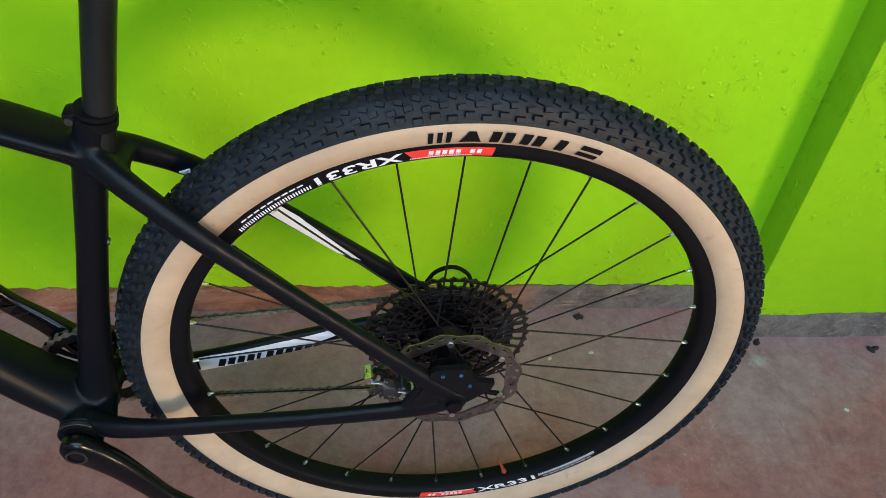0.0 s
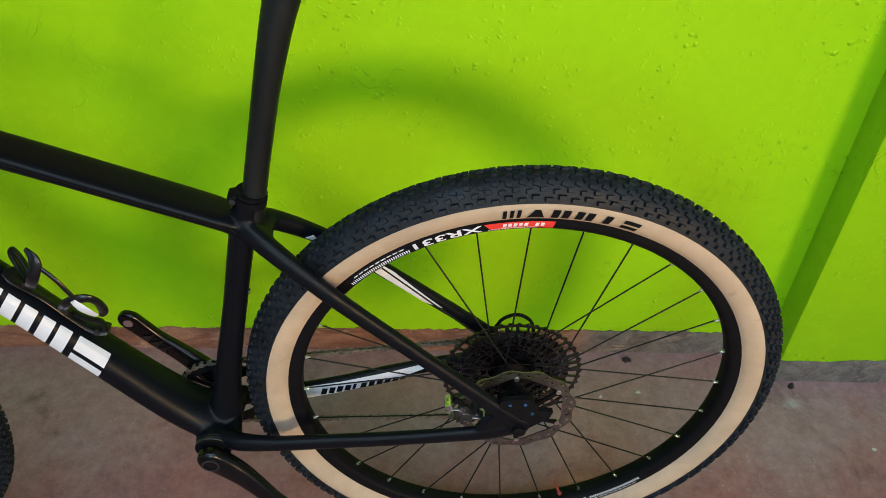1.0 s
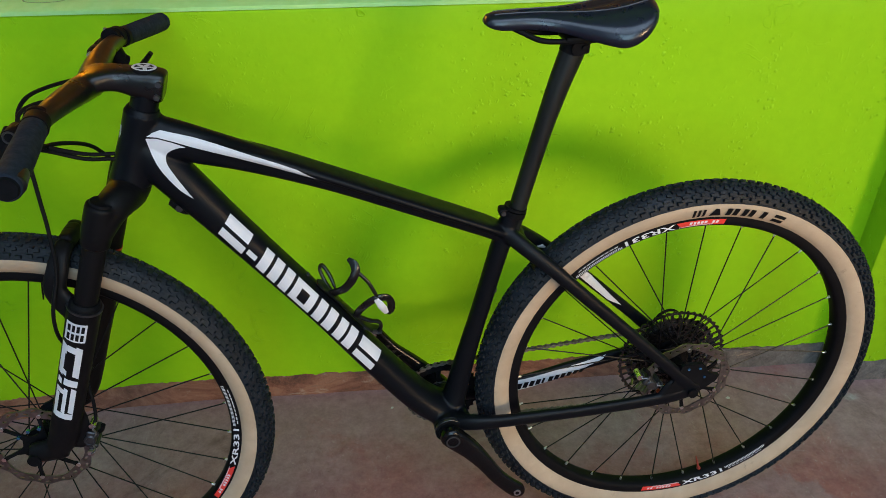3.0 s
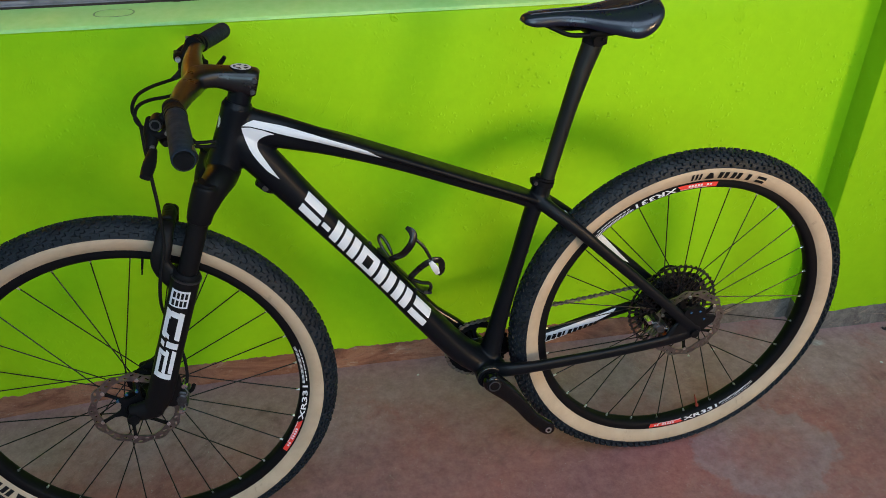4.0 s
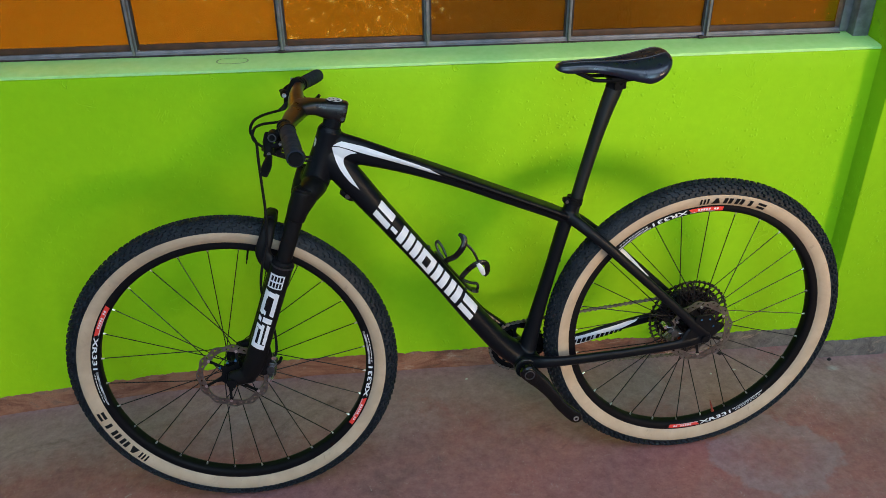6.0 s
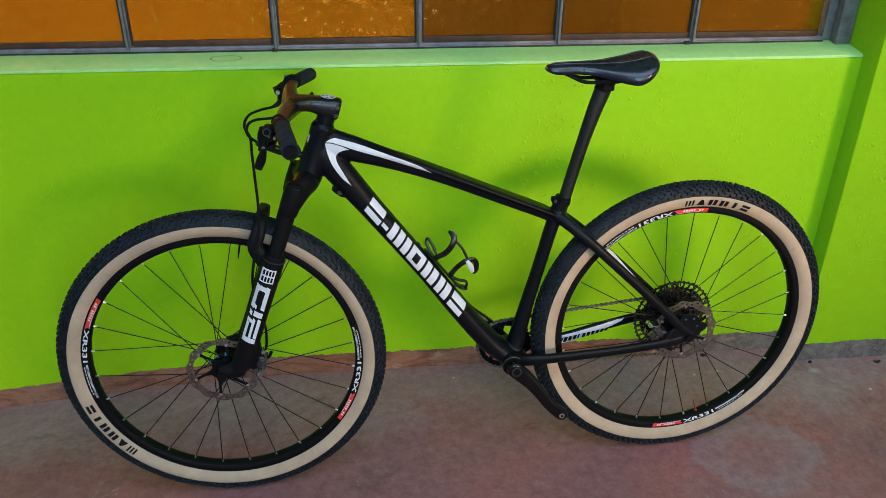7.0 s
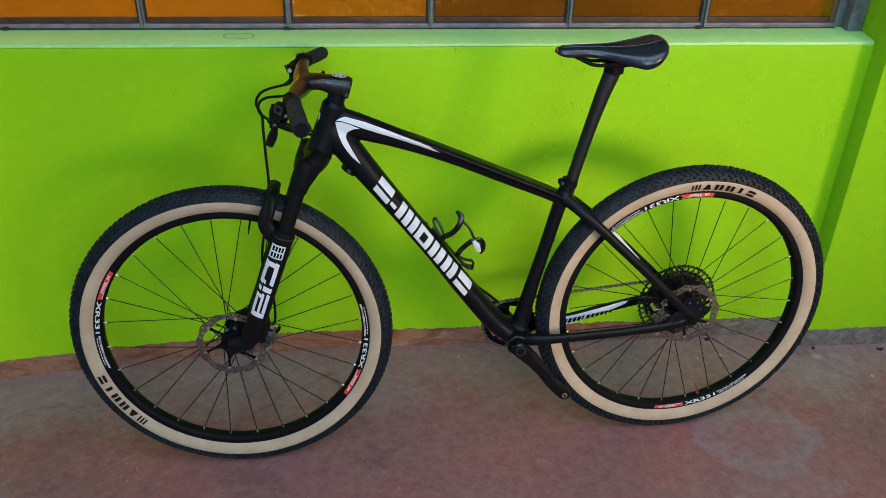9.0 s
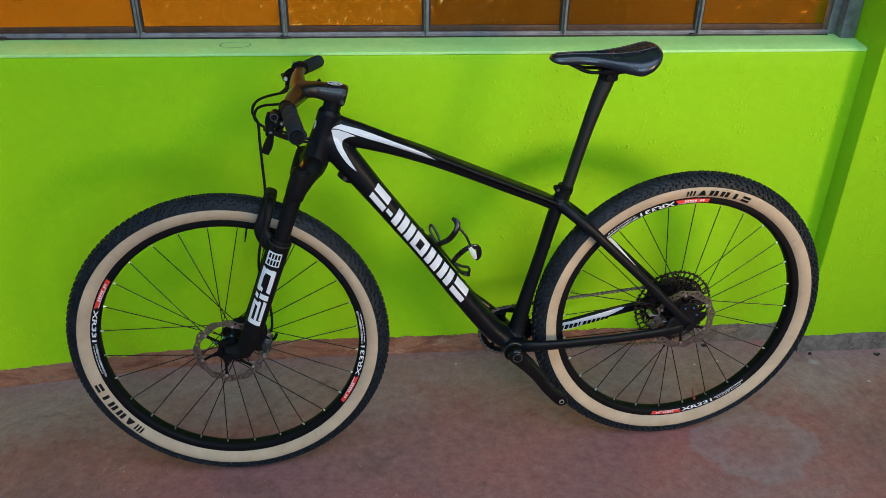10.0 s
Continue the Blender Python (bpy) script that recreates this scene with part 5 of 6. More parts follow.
            tube(bm, [(-0.9120, 0.182, 0.9570), (-0.9190, 0.170, 0.9460), (-0.9245, 0.158, 0.9340), (-0.9265, 0.143, 0.9245)], [(0.0075, 0.0075), (0.0085, 0.0080), (0.0078, 0.0075), (0.0055, 0.0055)], 14)
        else:
            tube(bm, [(-0.910, -0.170, 0.9550), (-0.917, -0.175, 0.9510), (-0.924, -0.180, 0.9460)], [(0.0070, 0.0070), (0.0065, 0.0075), (0.0060, 0.0065)], 12)
            rod(bm, (-0.924, -0.164, 0.9490), (-0.924, -0.190, 0.9490), 0.0090, n=20)
            tube(bm, [(-0.934, -0.162, 0.9490), (-0.9350, -0.178, 0.9380), (-0.9325, -0.192, 0.9280), (-0.935, -0.203, 0.9200)], [(0.0060, 0.0060), (0.0078, 0.0080), (0.0074, 0.0080), (0.0056, 0.0062)], 16)
            tube(bm, [(-0.930, -0.186, 0.9360), (-0.921, -0.192, 0.9350), (-0.910, -0.194, 0.9400)], [(0.0050, 0.0055), (0.0042, 0.0050), (0.0050, 0.0060)], 12)
        lev = part("brake_lever", bm, BLACKM, bar, "black hydraulic brake lever")
        bm = bmesh.new()
        if s > 0:
            tube(bm, [(-0.934, 0.214, 0.9320), (-0.942, 0.236, 0.9290), (-0.944, 0.262, 0.9250), (-0.939, 0.288, 0.9200), (-0.940, 0.300, 0.9160)], [(0.0050, 0.0055), (0.0035, 0.0068), (0.0035, 0.0070), (0.0034, 0.0068), (0.0030, 0.0050)], 12)
        else:
            tube(bm, [(-0.931, -0.203, 0.9180), (-0.933, -0.235, 0.9122), (-0.9358, -0.262, 0.9065)], [(0.0065, 0.0055), (0.0048, 0.0085), (0.0040, 0.0070)], 14, power=2.6)
        part("lever_blade", bm, INK, lev, "black lever blade")
        far_bolts = (((-0.935, 0.214, 0.9250), (-0.935, 0.214, 0.9400), 0.0034), ((-0.914, 0.189, 0.9700), (-0.914, 0.189, 0.9450), 0.0030), ((-0.9300, 0.150, 0.9420), (-0.9290, 0.140, 0.9430), 0.0045))
        near_bolts = (((-0.9310, -0.196, 0.9240), (-0.9310, -0.2065, 0.9240), 0.0032), ((-0.9360, -0.180, 0.9360), (-0.9360, -0.1885, 0.9360), 0.0032), ((-0.9100, -0.190, 0.9400), (-0.9100, -0.2010, 0.9400), 0.0028))
        for p, q, r in far_bolts if s > 0 else near_bolts:
            bm = bmesh.new()
            rod(bm, p, q, r, n=10)
            part("pivot_bolt", bm, LEVERM, lev, "grey pivot bolt")
        if s < 0:
            bm = bmesh.new()
            lathe(bm, [(-0.1895, 0.0052), (-0.1912, 0.0058), (-0.1912, 0.0074), (-0.1895, 0.0080)], 24)
            part("reservoir_ring", bm, GREYM, lev, "grey ring on the reservoir's cap", True, Matrix.Translation((-0.924, 0, 0.9490)))
        # shifter or lockout remote with a thumb paddle
        bm = bmesh.new()
        rod(bm, (-0.9045, s * 0.172, 0.9585) if s > 0 else (-0.9045, -0.150, 0.9570), (-0.9035, 0.180, 0.9585) if s > 0 else (-0.9035, -0.158, 0.9575), 0.0142, n=22)
        if s < 0:
            tube(bm, [(-0.908, -0.156, 0.9450), (-0.914, -0.166, 0.9320), (-0.918, -0.178, 0.9240), (-0.915, -0.190, 0.9220)], [(0.0080, 0.0070), (0.0070, 0.0080), (0.0075, 0.0075), (0.0050, 0.0050)], 14)
        else:
            tube(bm, [(-0.905, 0.178, 0.9420), (-0.900, 0.182, 0.9250), (-0.890, 0.186, 0.9180)], [(0.013, 0.012), (0.014, 0.012), (0.010, 0.009)], 14)
            tube(bm, [(-0.900, 0.188, 0.8880), (-0.890, 0.192, 0.8950), (-0.876, 0.196, 0.9070), (-0.864, 0.198, 0.9190), (-0.857, 0.199, 0.9270)], [(0.0060, 0.0045), (0.0080, 0.0045), (0.0120, 0.0045), (0.0130, 0.0042), (0.0085, 0.0035)], 14)
        part("thumb_lever", bm, BLACKM, bar, "black thumb lever and its housing")
    # hoses
    bm = bmesh.new()
    tube(bm, [(-0.9265, 0.142, 0.9240), (-0.931, 0.128, 0.9205), (-0.9385, 0.108, 0.9205)], [(0.0052, 0.0052), (0.0056, 0.0056), (0.0034, 0.0034)], 10)
    part("hose_boot", bm, RUBBER, bar, "black rubber hose boot")
    for name, pts in (("brake_hose", [(-0.937, 0.110, 0.9200), (-0.9663, 0.060, 0.9247), (-0.9827, 0.020, 0.9237), (-0.9872, -0.010, 0.9110), (-0.9740, -0.040, 0.8960), (-0.9726, -0.050, 0.8642), (-0.9713, -0.055, 0.8125), (-0.9700, -0.060, 0.7596), (-0.9740, -0.064, 0.700), (-0.988, -0.076, 0.645), (-0.997, -0.066, 0.600), (-1.000, -0.046, 0.560), (-0.992, -0.040, 0.515), (-0.984, -0.048, 0.470), (-0.984, -0.052, 0.435), (-0.988, -0.052, 0.415)]),
                      ("shift_cable", [(-0.905, 0.160, 0.930), (-0.918, 0.100, 0.9140), (-0.9327, 0.050, 0.9123), (-0.9650, 0.010, 0.9190), (-0.9788, -0.020, 0.9170), (-0.9780, -0.038, 0.9010), (-0.9480, -0.055, 0.8850), (-0.9050, -0.040, 0.8640), (-0.8710, -0.026, 0.8568)]),
                      ("rear_brake_hose", [(-0.935, -0.172, 0.930), (-0.9445, -0.150, 0.9190), (-0.954, -0.100, 0.900), (-0.9430, -0.060, 0.8790), (-0.9050, -0.042, 0.8580), (-0.8720, -0.026, 0.8495)]),
                      ("remote_cable", [(-0.928, -0.185, 0.925), (-0.938, -0.150, 0.906), (-0.948, -0.100, 0.892), (-0.938, -0.040, 0.880), (-0.918, 0.020, 0.852), (-0.905, 0.060, 0.812)])):
        bm = bmesh.new()
        tube(bm, pts, 0.0029, 8, 7)
        part(name, bm, INK, bike, "thin black cable", True, STEER)


cockpit()


def brakes():
    for name, basis, x, z, lean in (("front_brake_caliper", STEER, -1.000, 0.384, 0.25), ("rear_brake_caliper", I4, -0.070, 0.381, -0.95)):
        m = basis @ Matrix.Translation((x, -0.047, z)) @ Matrix.Rotation(lean, 4, "Y")
        bm = bmesh.new()
        for o in (-0.0105, 0.0105):
            box(bm, (-0.008, o - 0.0040, -0.017), (0.006, o + 0.0040, 0.017), 0.003)
            rod(bm, (-0.001, o - 0.0060, 0), (-0.001, o + 0.0060, 0), 0.0092, n=18)
        for zz in (-0.012, 0.012):
            box(bm, (0.003, -0.0145, zz - 0.004), (0.011, 0.0145, zz + 0.004), 0.0015)
        for zz in (-0.027, 0.027):
            box(bm, (-0.004, -0.009, zz - 0.007), (0.005, 0.004, zz + 0.007), 0.0025)
        c = fused(name, bm, GREYM, bike, 0.0011, 2, "dark grey forged brake caliper", m)
        for zz in (-0.018, 0.018):
            bm = bmesh.new()
            tube(bm, [(0.004, -0.0152, zz * 0.4), (0.008, -0.0158, zz), (0.002, -0.0152, zz * 1.5)], [(0.0016, 0.0010), (0.0022, 0.0012), (0.0016, 0.0010)], 8, 4)
            part("machined_edge", bm, CALIPER, c, "bright machined edge")
        bm = bmesh.new()
        lathe(bm, [(-0.0162, 0.0058), (-0.0172, 0.0064), (-0.0172, 0.0084), (-0.0162, 0.0090)], 24)
        part("piston_ring", bm, GREYM, c, "grey piston ring", True, Matrix.Translation((-0.001, 0, 0)))
        for zz in (-0.029, 0.029):
            bm = bmesh.new()
            rod(bm, (0.001, -0.0135, zz), (0.001, 0.006, zz), 0.0052, n=14)
            part("caliper_bolt", bm, SILVER, c, "bright mounting bolt")
        bm = bmesh.new()
        tube(bm, [(0.010, -0.006, 0.012), (0.015, -0.008, 0.020), (0.017, -0.010, 0.032)], 0.0036, 10)
        part("hose_fitting", bm, BLACKM, c, "black hose fitting")
        for k in range(4):
            bm = bmesh.new()
            box(bm, (-0.024, -0.0080, -0.011 + k * 0.0070), (-0.009, -0.0025, -0.0075 + k * 0.0070), 0.0008)
            part("pad_fin", bm, ROTORM, c, "bright pad fin")
    for x, z in ((-0.014, 0.4187), (0.006, 0.4186), (0.0164, 0.3993)):
        bm = bmesh.new()
        rod(bm, (x, -0.0752, z), (x, -0.0700, z), 0.0025, n=10)
        part("dropout_bolt", bm, BLUEOIL, bike, "blue oil-slick dropout bolt")
    for x, z in ((-1.094, 0.404), (-1.112, 0.392), (-1.076, 0.408)):
        bm = bmesh.new()
        rod(bm, (x, -0.0530, z), (x, -0.0480, z), 0.0030, n=10)
        part("disc_bolt", bm, BLUEOIL, bike, "small blue disc bolt", True, STEER)
    # dark plate that carries the rear dropout bolts
    bm = bmesh.new()
    plate(bm, [(-0.050, 0.366), (-0.030, 0.408), (-0.026, 0.424), (-0.020, 0.4275), (0.010, 0.4280), (0.016, 0.423), (0.024, 0.404), (0.044, 0.400), (0.040, 0.388), (0.012, 0.366)], -0.0735, -0.0660)
    part("dropout_plate", bm, BLACKM, bike, "black dropout plate", False)
    bm = bmesh.new()
    rod(bm, (0, -0.0800, R_TYRE - 0.002), (0, -0.0745, R_TYRE - 0.002), 0.0088, n=18)
    part("rear_axle_end", bm, BLACKM, bike, "black axle end")
    bm = bmesh.new()
    box(bm, (-0.053, -0.050, 0.350), (-0.036, -0.040, 0.363), 0.002)
    part("spacer", bm, ORANGE, bike, "small orange spacer")
    bm = bmesh.new()
    box(bm, (-0.0980, -0.042, 0.367), (-0.0955, -0.036, 0.380), 0.0010)
    part("bleed_tag", bm, TAG, bike, "small yellow-green plastic tag")
    bm = bmesh.new()
    box(bm, (-1.102, -0.058, 0.345), (-1.082, -0.050, 0.352), 0.002)
    part("spacer", bm, ORANGE, bike, "small orange spacer")


brakes()


# ---- drivetrain ----
ARM_BEND = -1.0


def crank_arm(s):
    """An arm from the axle at the origin down +x, on the side s; built flat and turned into place."""
    bm = bmesh.new()
    # along the arm: station, outward shift, half thickness, half width, sideways shift of the S-shaped middle line
    rows = smoothline([(-0.0195, 0.000, 0.007, 0.004, 0.0), (-0.0165, 0.000, 0.009, 0.0115, 0.0), (-0.009, 0.000, 0.0110, 0.0180, 0.0), (0.002, 0.000, 0.0120, 0.0198, 0.0), (0.022, 0.000, 0.0118, 0.0195, 0.0012), (0.050, 0.003, 0.0108, 0.0175, 0.0030), (0.085, 0.008, 0.0095, 0.0150, 0.0015), (0.120, 0.0125, 0.0085, 0.0140, -0.0025), (0.150, 0.0150, 0.0080, 0.0148, -0.0018), (0.170, 0.0155, 0.0080, 0.0158, 0.0), (0.180, 0.0155, 0.0076, 0.0135, 0.0), (0.1865, 0.0155, 0.0066, 0.0085, 0.0), (0.189, 0.0155, 0.0045, 0.0030, 0.0)], 4)
    rings = []
    for x, o, t, h, w in rows:
        ring = []
        for j in range(24):
            a = 2 * math.pi * j / 24
            ca, sa = math.cos(a), math.sin(a)
            ca, sa = math.copysign(abs(ca) ** 0.70, ca), math.copysign(abs(sa) ** 0.75, sa)
            ring.append(bm.verts.new((x, s * (o + t * ca), w * s * ARM_BEND + h * sa)))
        rings.append(ring)
    for a, b in zip(rings, rings[1:]):
        for j in range(24):
            bm.faces.new((a[j], a[(j + 1) % 24], b[(j + 1) % 24], b[j]))
    bm.faces.new(rings[0]), bm.faces.new(rings[-1])
    return bm


def cranks():
    down = math.atan2(0.126, 0.118)
    ml = Matrix.Translation((-0.421, -0.068, 0.315)) @ Matrix.Rotation(down + 0.030, 4, "Y")
    mr = Matrix.Translation((-0.423, 0.066, 0.314)) @ Matrix.Rotation(down + math.pi, 4, "Y")
    for m, s in ((ml, -1), (mr, 1)):
        arm = part("crank_arm", crank_arm(s), CRANKM, bike, "satin black carbon crank arm without a pedal", True, m)
        bm = bmesh.new()
        rod(bm, (0.173, s * 0.007, 0), (0.173, s * 0.0246, 0), 0.0066, n=20)
        part("pedal_insert", bm, SILVER, arm, "bright threaded pedal insert")
        bm = bmesh.new()
        rod(bm, (0.173, s * 0.0246, 0), (0.173, s * 0.0250, 0), 0.0036, n=16)
        part("pedal_hole", bm, INK, arm, "dark threaded hole")
        bm = bmesh.new()
        lathe(bm, [(s * 0.008, 0.0), (s * 0.009, 0.008), (s * 0.0122, 0.009), (s * 0.0130, 0.0125), (s * 0.0118, 0.0140), (s * 0.006, 0.0145)], 28)
        part("crank_bolt", bm, BLACKM, arm, "black crank bolt")
        bm = bmesh.new()
        lathe(bm, [(s * 0.0131, 0.0095), (s * 0.0135, 0.0110), (s * 0.0131, 0.0122)], 28)
        part("bolt_ring", bm, GREYM, arm, "grey ring of the crank bolt")
        # facets inside the far arm
        for k in range(4):
            x = 0.085 + k * 0.016
            if s > 0:
                nb = bmesh.new()
                nb.faces.new([nb.verts.new((x + a, 0.0012 + (x - 0.085) * 0.06, b)) for a, b in ((0.002, -0.010), (0.014, 0.008), (0.001, 0.010))])
                part("arm_pocket", nb, GREYINK, arm, "grey facet inside the arm", False)
    for s in (-1, 1):
        bm = bmesh.new()
        rod(bm, (-0.423, s * 0.053, 0.314), (-0.423, s * 0.058, 0.314), 0.0190, n=28)
        rod(bm, (-0.423, s * 0.046, 0.314), (-0.423, s * 0.0535, 0.314), 0.0245, 0.0238, 32)
        cup = part("bottom_bracket_cup", bm, BLACKM, bike, "black bottom bracket cup")
        bm = bmesh.new()
        lathe(bm, [(s * 0.0475, 0.0247), (s * 0.0480, 0.0252), (s * 0.0525, 0.0250), (s * 0.0530, 0.0240)], 36)
        part("cup_band", bm, GREYM, cup, "worn grey band of the cup", True, Matrix.Translation((-0.423, 0, 0.314)))
    # chainring
    bm = bmesh.new()
    polar_plate(bm, [0.0520, 0.0620, lambda t: 0.0705 - 0.0048 * (0.5 - 0.5 * math.cos(34 * t)) ** 0.7], 204, lambda k, j: True, 0.0475, 0.0510)
    for v in bm.verts:
        v.co.x += -0.423
        v.co.z += 0.314
    ring = part("chainring", bm, BLACKM, bike, "black toothed chainring", False)
    bm = bmesh.new()
    for i in range(8):
        a = 2 * math.pi * i / 8
        tube(bm, [Vector((-0.423, 0.052, 0.314)) + polar(a, 0.016, 0), Vector((-0.423, 0.0505, 0.314)) + polar(a + 0.15, 0.036, 0), Vector((-0.423, 0.0495, 0.314)) + polar(a + 0.1, 0.0535, 0)], [(0.003, 0.007), (0.0022, 0.0038), (0.0022, 0.0060)], 8, 3)
    part("chainring_spider", bm, BLACKM, ring, "black chainring spider")


cranks()


def chain_run(pts):
    """Outer and inner links along a polyline, 12.7 mm apart."""
    p = [Vector(q) for q in pts]
    lens = [0.0]
    for a, b in zip(p, p[1:]):
        lens.append(lens[-1] + (b - a).length)
    out, s = [], 0.0
    while s < lens[-1]:
        i = max(k for k in range(len(lens)) if lens[k] <= s + 1e-9)
        i = min(i, len(p) - 2)
        out.append(p[i].lerp(p[i + 1], (s - lens[i]) / max(lens[i + 1] - lens[i], 1e-9)))
        s += 0.0127
    return out


def chain():
    # round the chainring, back along the top, round a middle sprocket, over both pulleys and home
    c0, c1, c2, c3 = Vector((-0.423, 0.0493, 0.314)), Vector((0.0, 0.0405, R_TYRE)), Vector((0.024, 0.0405, 0.303)), Vector((0.000, 0.0420, 0.267))
    r0, r1, r2 = 0.0670, 0.0560, 0.0200
    pts = []
    for k in range(13):
        a = radians(-90 - 14 * k - 8)
        pts.append(c0 + Vector((r0 * math.cos(a), 0, r0 * math.sin(a))))
    for k in range(9):
        a = radians(98 - 20 * k)
        pts.append(c1 + Vector((r1 * math.cos(a), 0, r1 * math.sin(a))))
    pts += [c2 + Vector((0.020, 0, 0.008)), c2 + Vector((0.014, 0, -0.014)), c2 + Vector((-0.004, 0, -0.019)), c3 + Vector((0.020, 0, 0.012)), c3 + Vector((0.018, 0, -0.006)), c3 + Vector((0.004, 0, -0.0195))]
    pts += [pts[0]]
    nodes = chain_run(pts)
    bm = bmesh.new()
    for i, (a, b) in enumerate(zip(nodes, nodes[1:])):
        t = (b - a).normalized()
        side = Vector((0, 1, 0))
        up = t.cross(side).normalized()
        wide = 0.0027 if i % 2 else 0.0019
        for s in (-1, 1):
            o = side * (s * wide)
            ring = []
            for f, h in ((-0.27, 0.0), (-0.18, 0.0029), (0.08, 0.0037), (0.5, 0.0014), (0.92, 0.0037), (1.18, 0.0029), (1.27, 0.0), (1.18, -0.0029), (0.92, -0.0037), (0.5, -0.0014), (0.08, -0.0037), (-0.18, -0.0029)):
                ring.append(a.lerp(b, f) + up * h + o)
            v0 = [bm.verts.new(q - side * 0.0005) for q in ring]
            v1 = [bm.verts.new(q + side * 0.0005) for q in ring]
            bm.faces.new(v0), bm.faces.new(v1[::-1])
            for j in range(12):
                bm.faces.new((v0[j], v0[(j + 1) % 12], v1[(j + 1) % 12], v1[j]))
        rod(bm, a - side * 0.0034, a + side * 0.0034, 0.0022, n=6)
    part("chain", bm, CHAINM, bike, "worn grey steel chain", False)
    # derailleur
    bm = bmesh.new()
    tube(bm, [(0.000, 0.072, 0.360), (0.010, 0.074, 0.338), (0.018, 0.066, 0.318), (0.024, 0.056, 0.304)], [(0.008, 0.012), (0.010, 0.014), (0.011, 0.015), (0.009, 0.013)], 16)
    d = part("derailleur", bm, BLACKM, bike, "black rear derailleur")
    for o in (0.034, 0.049):
        bm = bmesh.new()
        tube(bm, [(c2.x + 0.006, o, c2.z + 0.010), (c2.x, o, c2.z), ((c2.x + c3.x) / 2, o, (c2.z + c3.z) / 2), (c3.x, o, c3.z), (c3.x - 0.008, o, c3.z - 0.006)], [(0.0012, 0.010), (0.0012, 0.014), (0.0012, 0.009), (0.0012, 0.013), (0.0012, 0.006)], 10)
        part("cage_plate", bm, GREYM, d, "grey derailleur cage plate")
    for c in (c2, c3):
        bm = bmesh.new()
        nb = bmesh.new()
        plate(nb, toothed(0.0205, 13, 0.0045), -0.0012, 0.0012, [circle(0.005, 12)] + [circle(0.0028, 8, (0.0105 * math.cos(k * 1.257), 0.0105 * math.sin(k * 1.257))) for k in range(5)])
        for v in nb.verts:
            v.co += c
        me = bpy.data.meshes.new("tmp")
        nb.to_mesh(me), nb.free()
        bm.from_mesh(me)
        bpy.data.meshes.remove(me)
        part("jockey_wheel", bm, BLACKM, d, "black jockey wheel", False)


chain()


def housing_loop():
    """Cable housing that curls over the sprockets to the derailleur."""
    bm = bmesh.new()
    tube(bm, [(-0.030, 0.072, 0.395), (-0.0191, 0.072, 0.4159), (-0.0118, 0.072, 0.4281), (-0.0012, 0.072, 0.4351), (0.0096, 0.072, 0.4374), (0.0220, 0.072, 0.4319), (0.0323, 0.072, 0.4177), (0.036, 0.072, 0.385), (0.026, 0.072, 0.345)], 0.0026, 8, 6)
    part("housing_loop", bm, INK, bike, "thin black cable housing")


housing_loop()


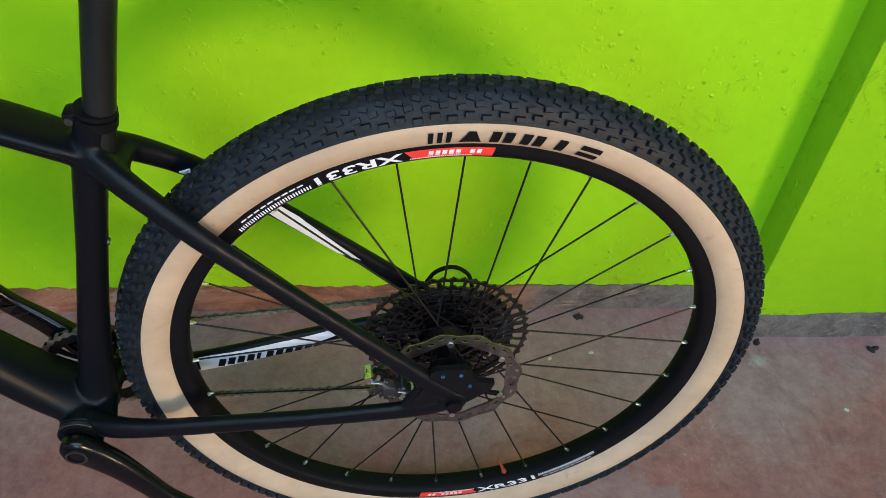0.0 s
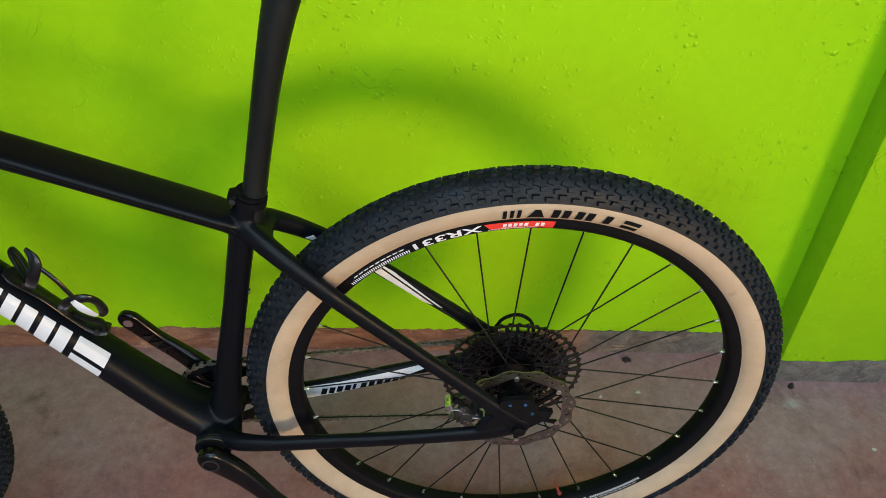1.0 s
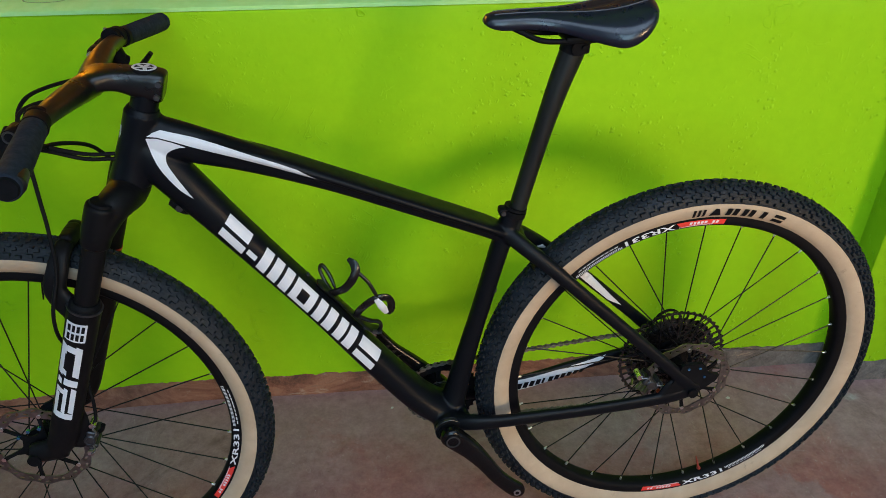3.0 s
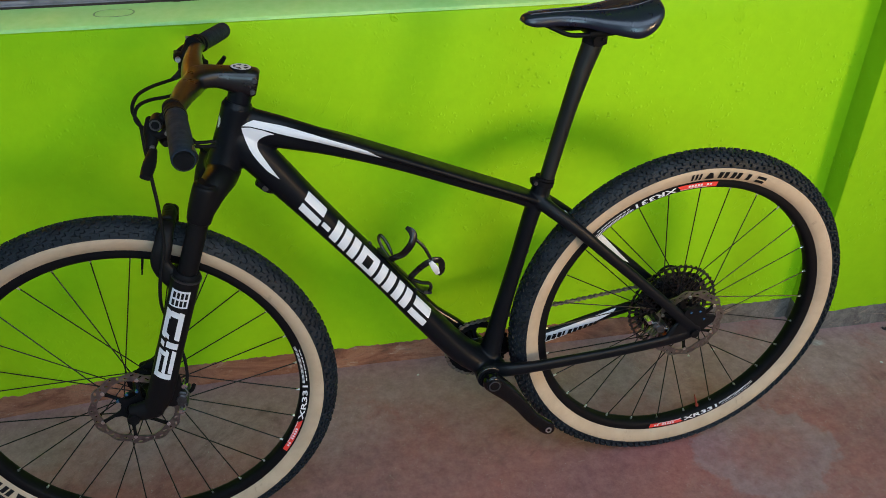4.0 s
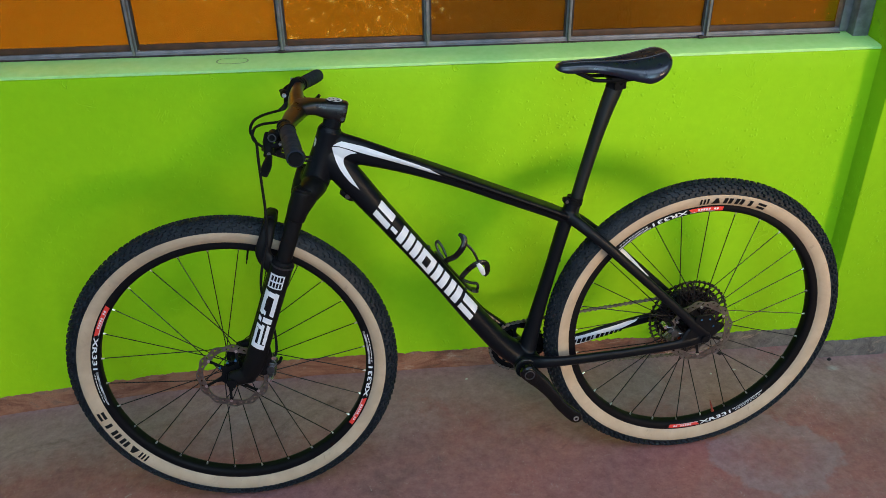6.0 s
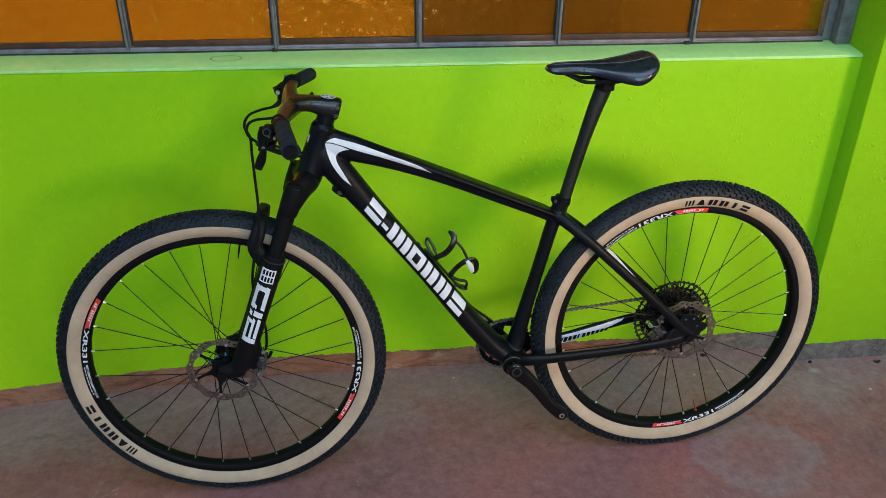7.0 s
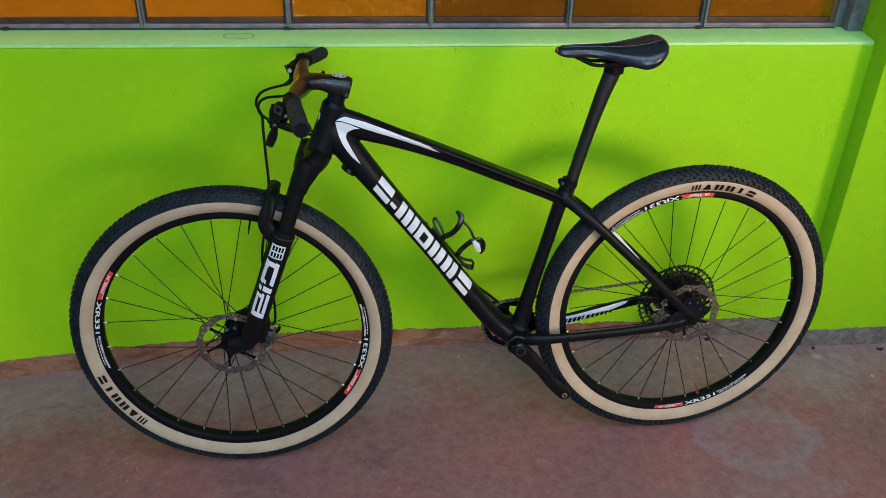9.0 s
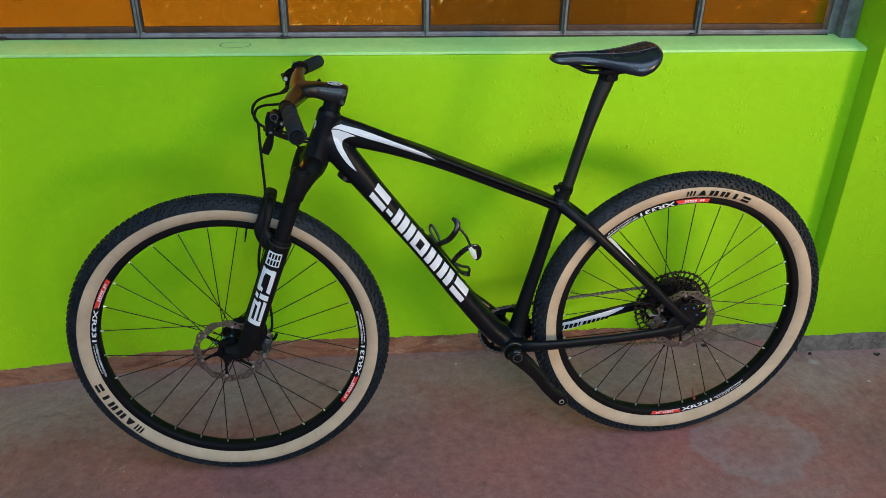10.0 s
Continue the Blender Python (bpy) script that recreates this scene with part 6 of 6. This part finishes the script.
def small_parts():
    # bottle cage on the down tube: a plate with strap arms curled round the missing bottle
    at = lambda s, o, n: (-0.676 + 0.5986 * s + 0.801 * n, o, 0.654 - 0.801 * s + 0.5986 * n)  # noqa: E731
    bm = bmesh.new()
    tube(bm, [at(0.066, 0, 0.0155), at(0.080, 0, 0.0175), at(0.120, 0, 0.0170), at(0.165, 0, 0.0170), at(0.190, 0, 0.0185), at(0.202, 0, 0.0250), at(0.207, 0, 0.0300)], [(0.0080, 0.0018), (0.0140, 0.0030), (0.0090, 0.0028), (0.0110, 0.0030), (0.0120, 0.0036), (0.0125, 0.0042), (0.0100, 0.0040)], 14)
    cage = part("bottle_cage", bm, SATIN, bike, "black bottle cage")
    arms = (([(0.098, -0.004, 0.018), (0.0945, -0.010, 0.0265), (0.0912, -0.026, 0.0466), (0.0829, -0.035, 0.0690), (0.0750, -0.033, 0.0840), (0.0660, -0.029, 0.0890), (0.0554, -0.022, 0.0863)], (0.0030, 0.0068)),
            ([(0.0780, -0.032, 0.0850), (0.1008, -0.036, 0.0868), (0.1237, -0.037, 0.0820), (0.1400, -0.037, 0.0780)], (0.0018, 0.0030)),
            ([(0.156, -0.004, 0.018), (0.1480, -0.012, 0.0270), (0.1386, -0.024, 0.0418), (0.1320, -0.034, 0.0620), (0.1335, -0.036, 0.0780), (0.1430, -0.034, 0.0890), (0.1570, -0.029, 0.0870), (0.1710, -0.024, 0.0760), (0.1748, -0.024, 0.0670)], (0.0030, 0.0062)),
            ([(0.160, 0.000, 0.0190), (0.1770, -0.004, 0.0290), (0.1881, -0.006, 0.0390), (0.1983, -0.006, 0.0350), (0.2006, -0.004, 0.0235), (0.1900, 0.000, 0.0175)], (0.0040, 0.0032)),
            ([(0.096, 0.002, 0.0190), (0.0780, 0.012, 0.0200), (0.0600, 0.018, 0.0260), (0.0570, 0.018, 0.0335), (0.0700, 0.014, 0.0335), (0.0850, 0.008, 0.0300), (0.0990, 0.000, 0.0250)], (0.0040, 0.0030)))
    for pts, (a, b) in arms:
        bm = bmesh.new()
        n = len(pts)
        tube(bm, [at(*p) for p in pts], [(a * (0.55 if k == n - 1 else 1.0), b * (0.5 if k == n - 1 else 1.0)) for k in range(n)], 10, 5, 2.6)
        part("cage_arm", bm, SATIN, cage, "curved black cage arm")
    bm = bmesh.new()
    tube(bm, [at(0.132, -0.0395, 0.0770), at(0.150, -0.0385, 0.0745), at(0.168, -0.0300, 0.0690)], [(0.0016, 0.0040), (0.0016, 0.0062), (0.0016, 0.0040)], 8)
    part("cage_mark", bm, WHITE, cage, "white patch on the cage arm")
    bm = bmesh.new()
    rod(bm, at(0.196, -0.0130, 0.0240), at(0.196, -0.0090, 0.0240), 0.0040, n=12)
    part("cage_bolt", bm, GREYM, cage, "small grey cage bolt")
    for p, q, r in (((-0.643, 0, 0.621), (-0.6355, 0, 0.6265), 0.0038), ((-0.560, 0, 0.510), (-0.553, 0, 0.515), 0.0038), ((-0.357, 0, 0.500), (-0.376, 0, 0.505), 0.0045), ((-0.338, 0, 0.565), (-0.358, 0, 0.570), 0.0040)):
        bm = bmesh.new()
        rod(bm, p, q, r, n=12)
        part("boss_bolt", bm, GREYM, bike, "small bottle boss bolt")
    # clip under the down tube behind the head tube
    bm = bmesh.new()
    tube(bm, [(-0.786, 0, 0.754), (-0.798, 0, 0.758), (-0.808, 0, 0.766), (-0.818, 0, 0.772)], [(0.012, 0.007), (0.014, 0.010), (0.013, 0.011), (0.009, 0.008)], 14, power=3)
    clip = part("down_tube_clip", bm, BLACKM, bike, "small black clip under the down tube")
    bm = bmesh.new()
    rod(bm, (-0.806, -0.016, 0.762), (-0.806, 0.016, 0.762), 0.005, n=12)
    part("clip_bolt", bm, GREYM, clip, "clip bolt")


small_parts()
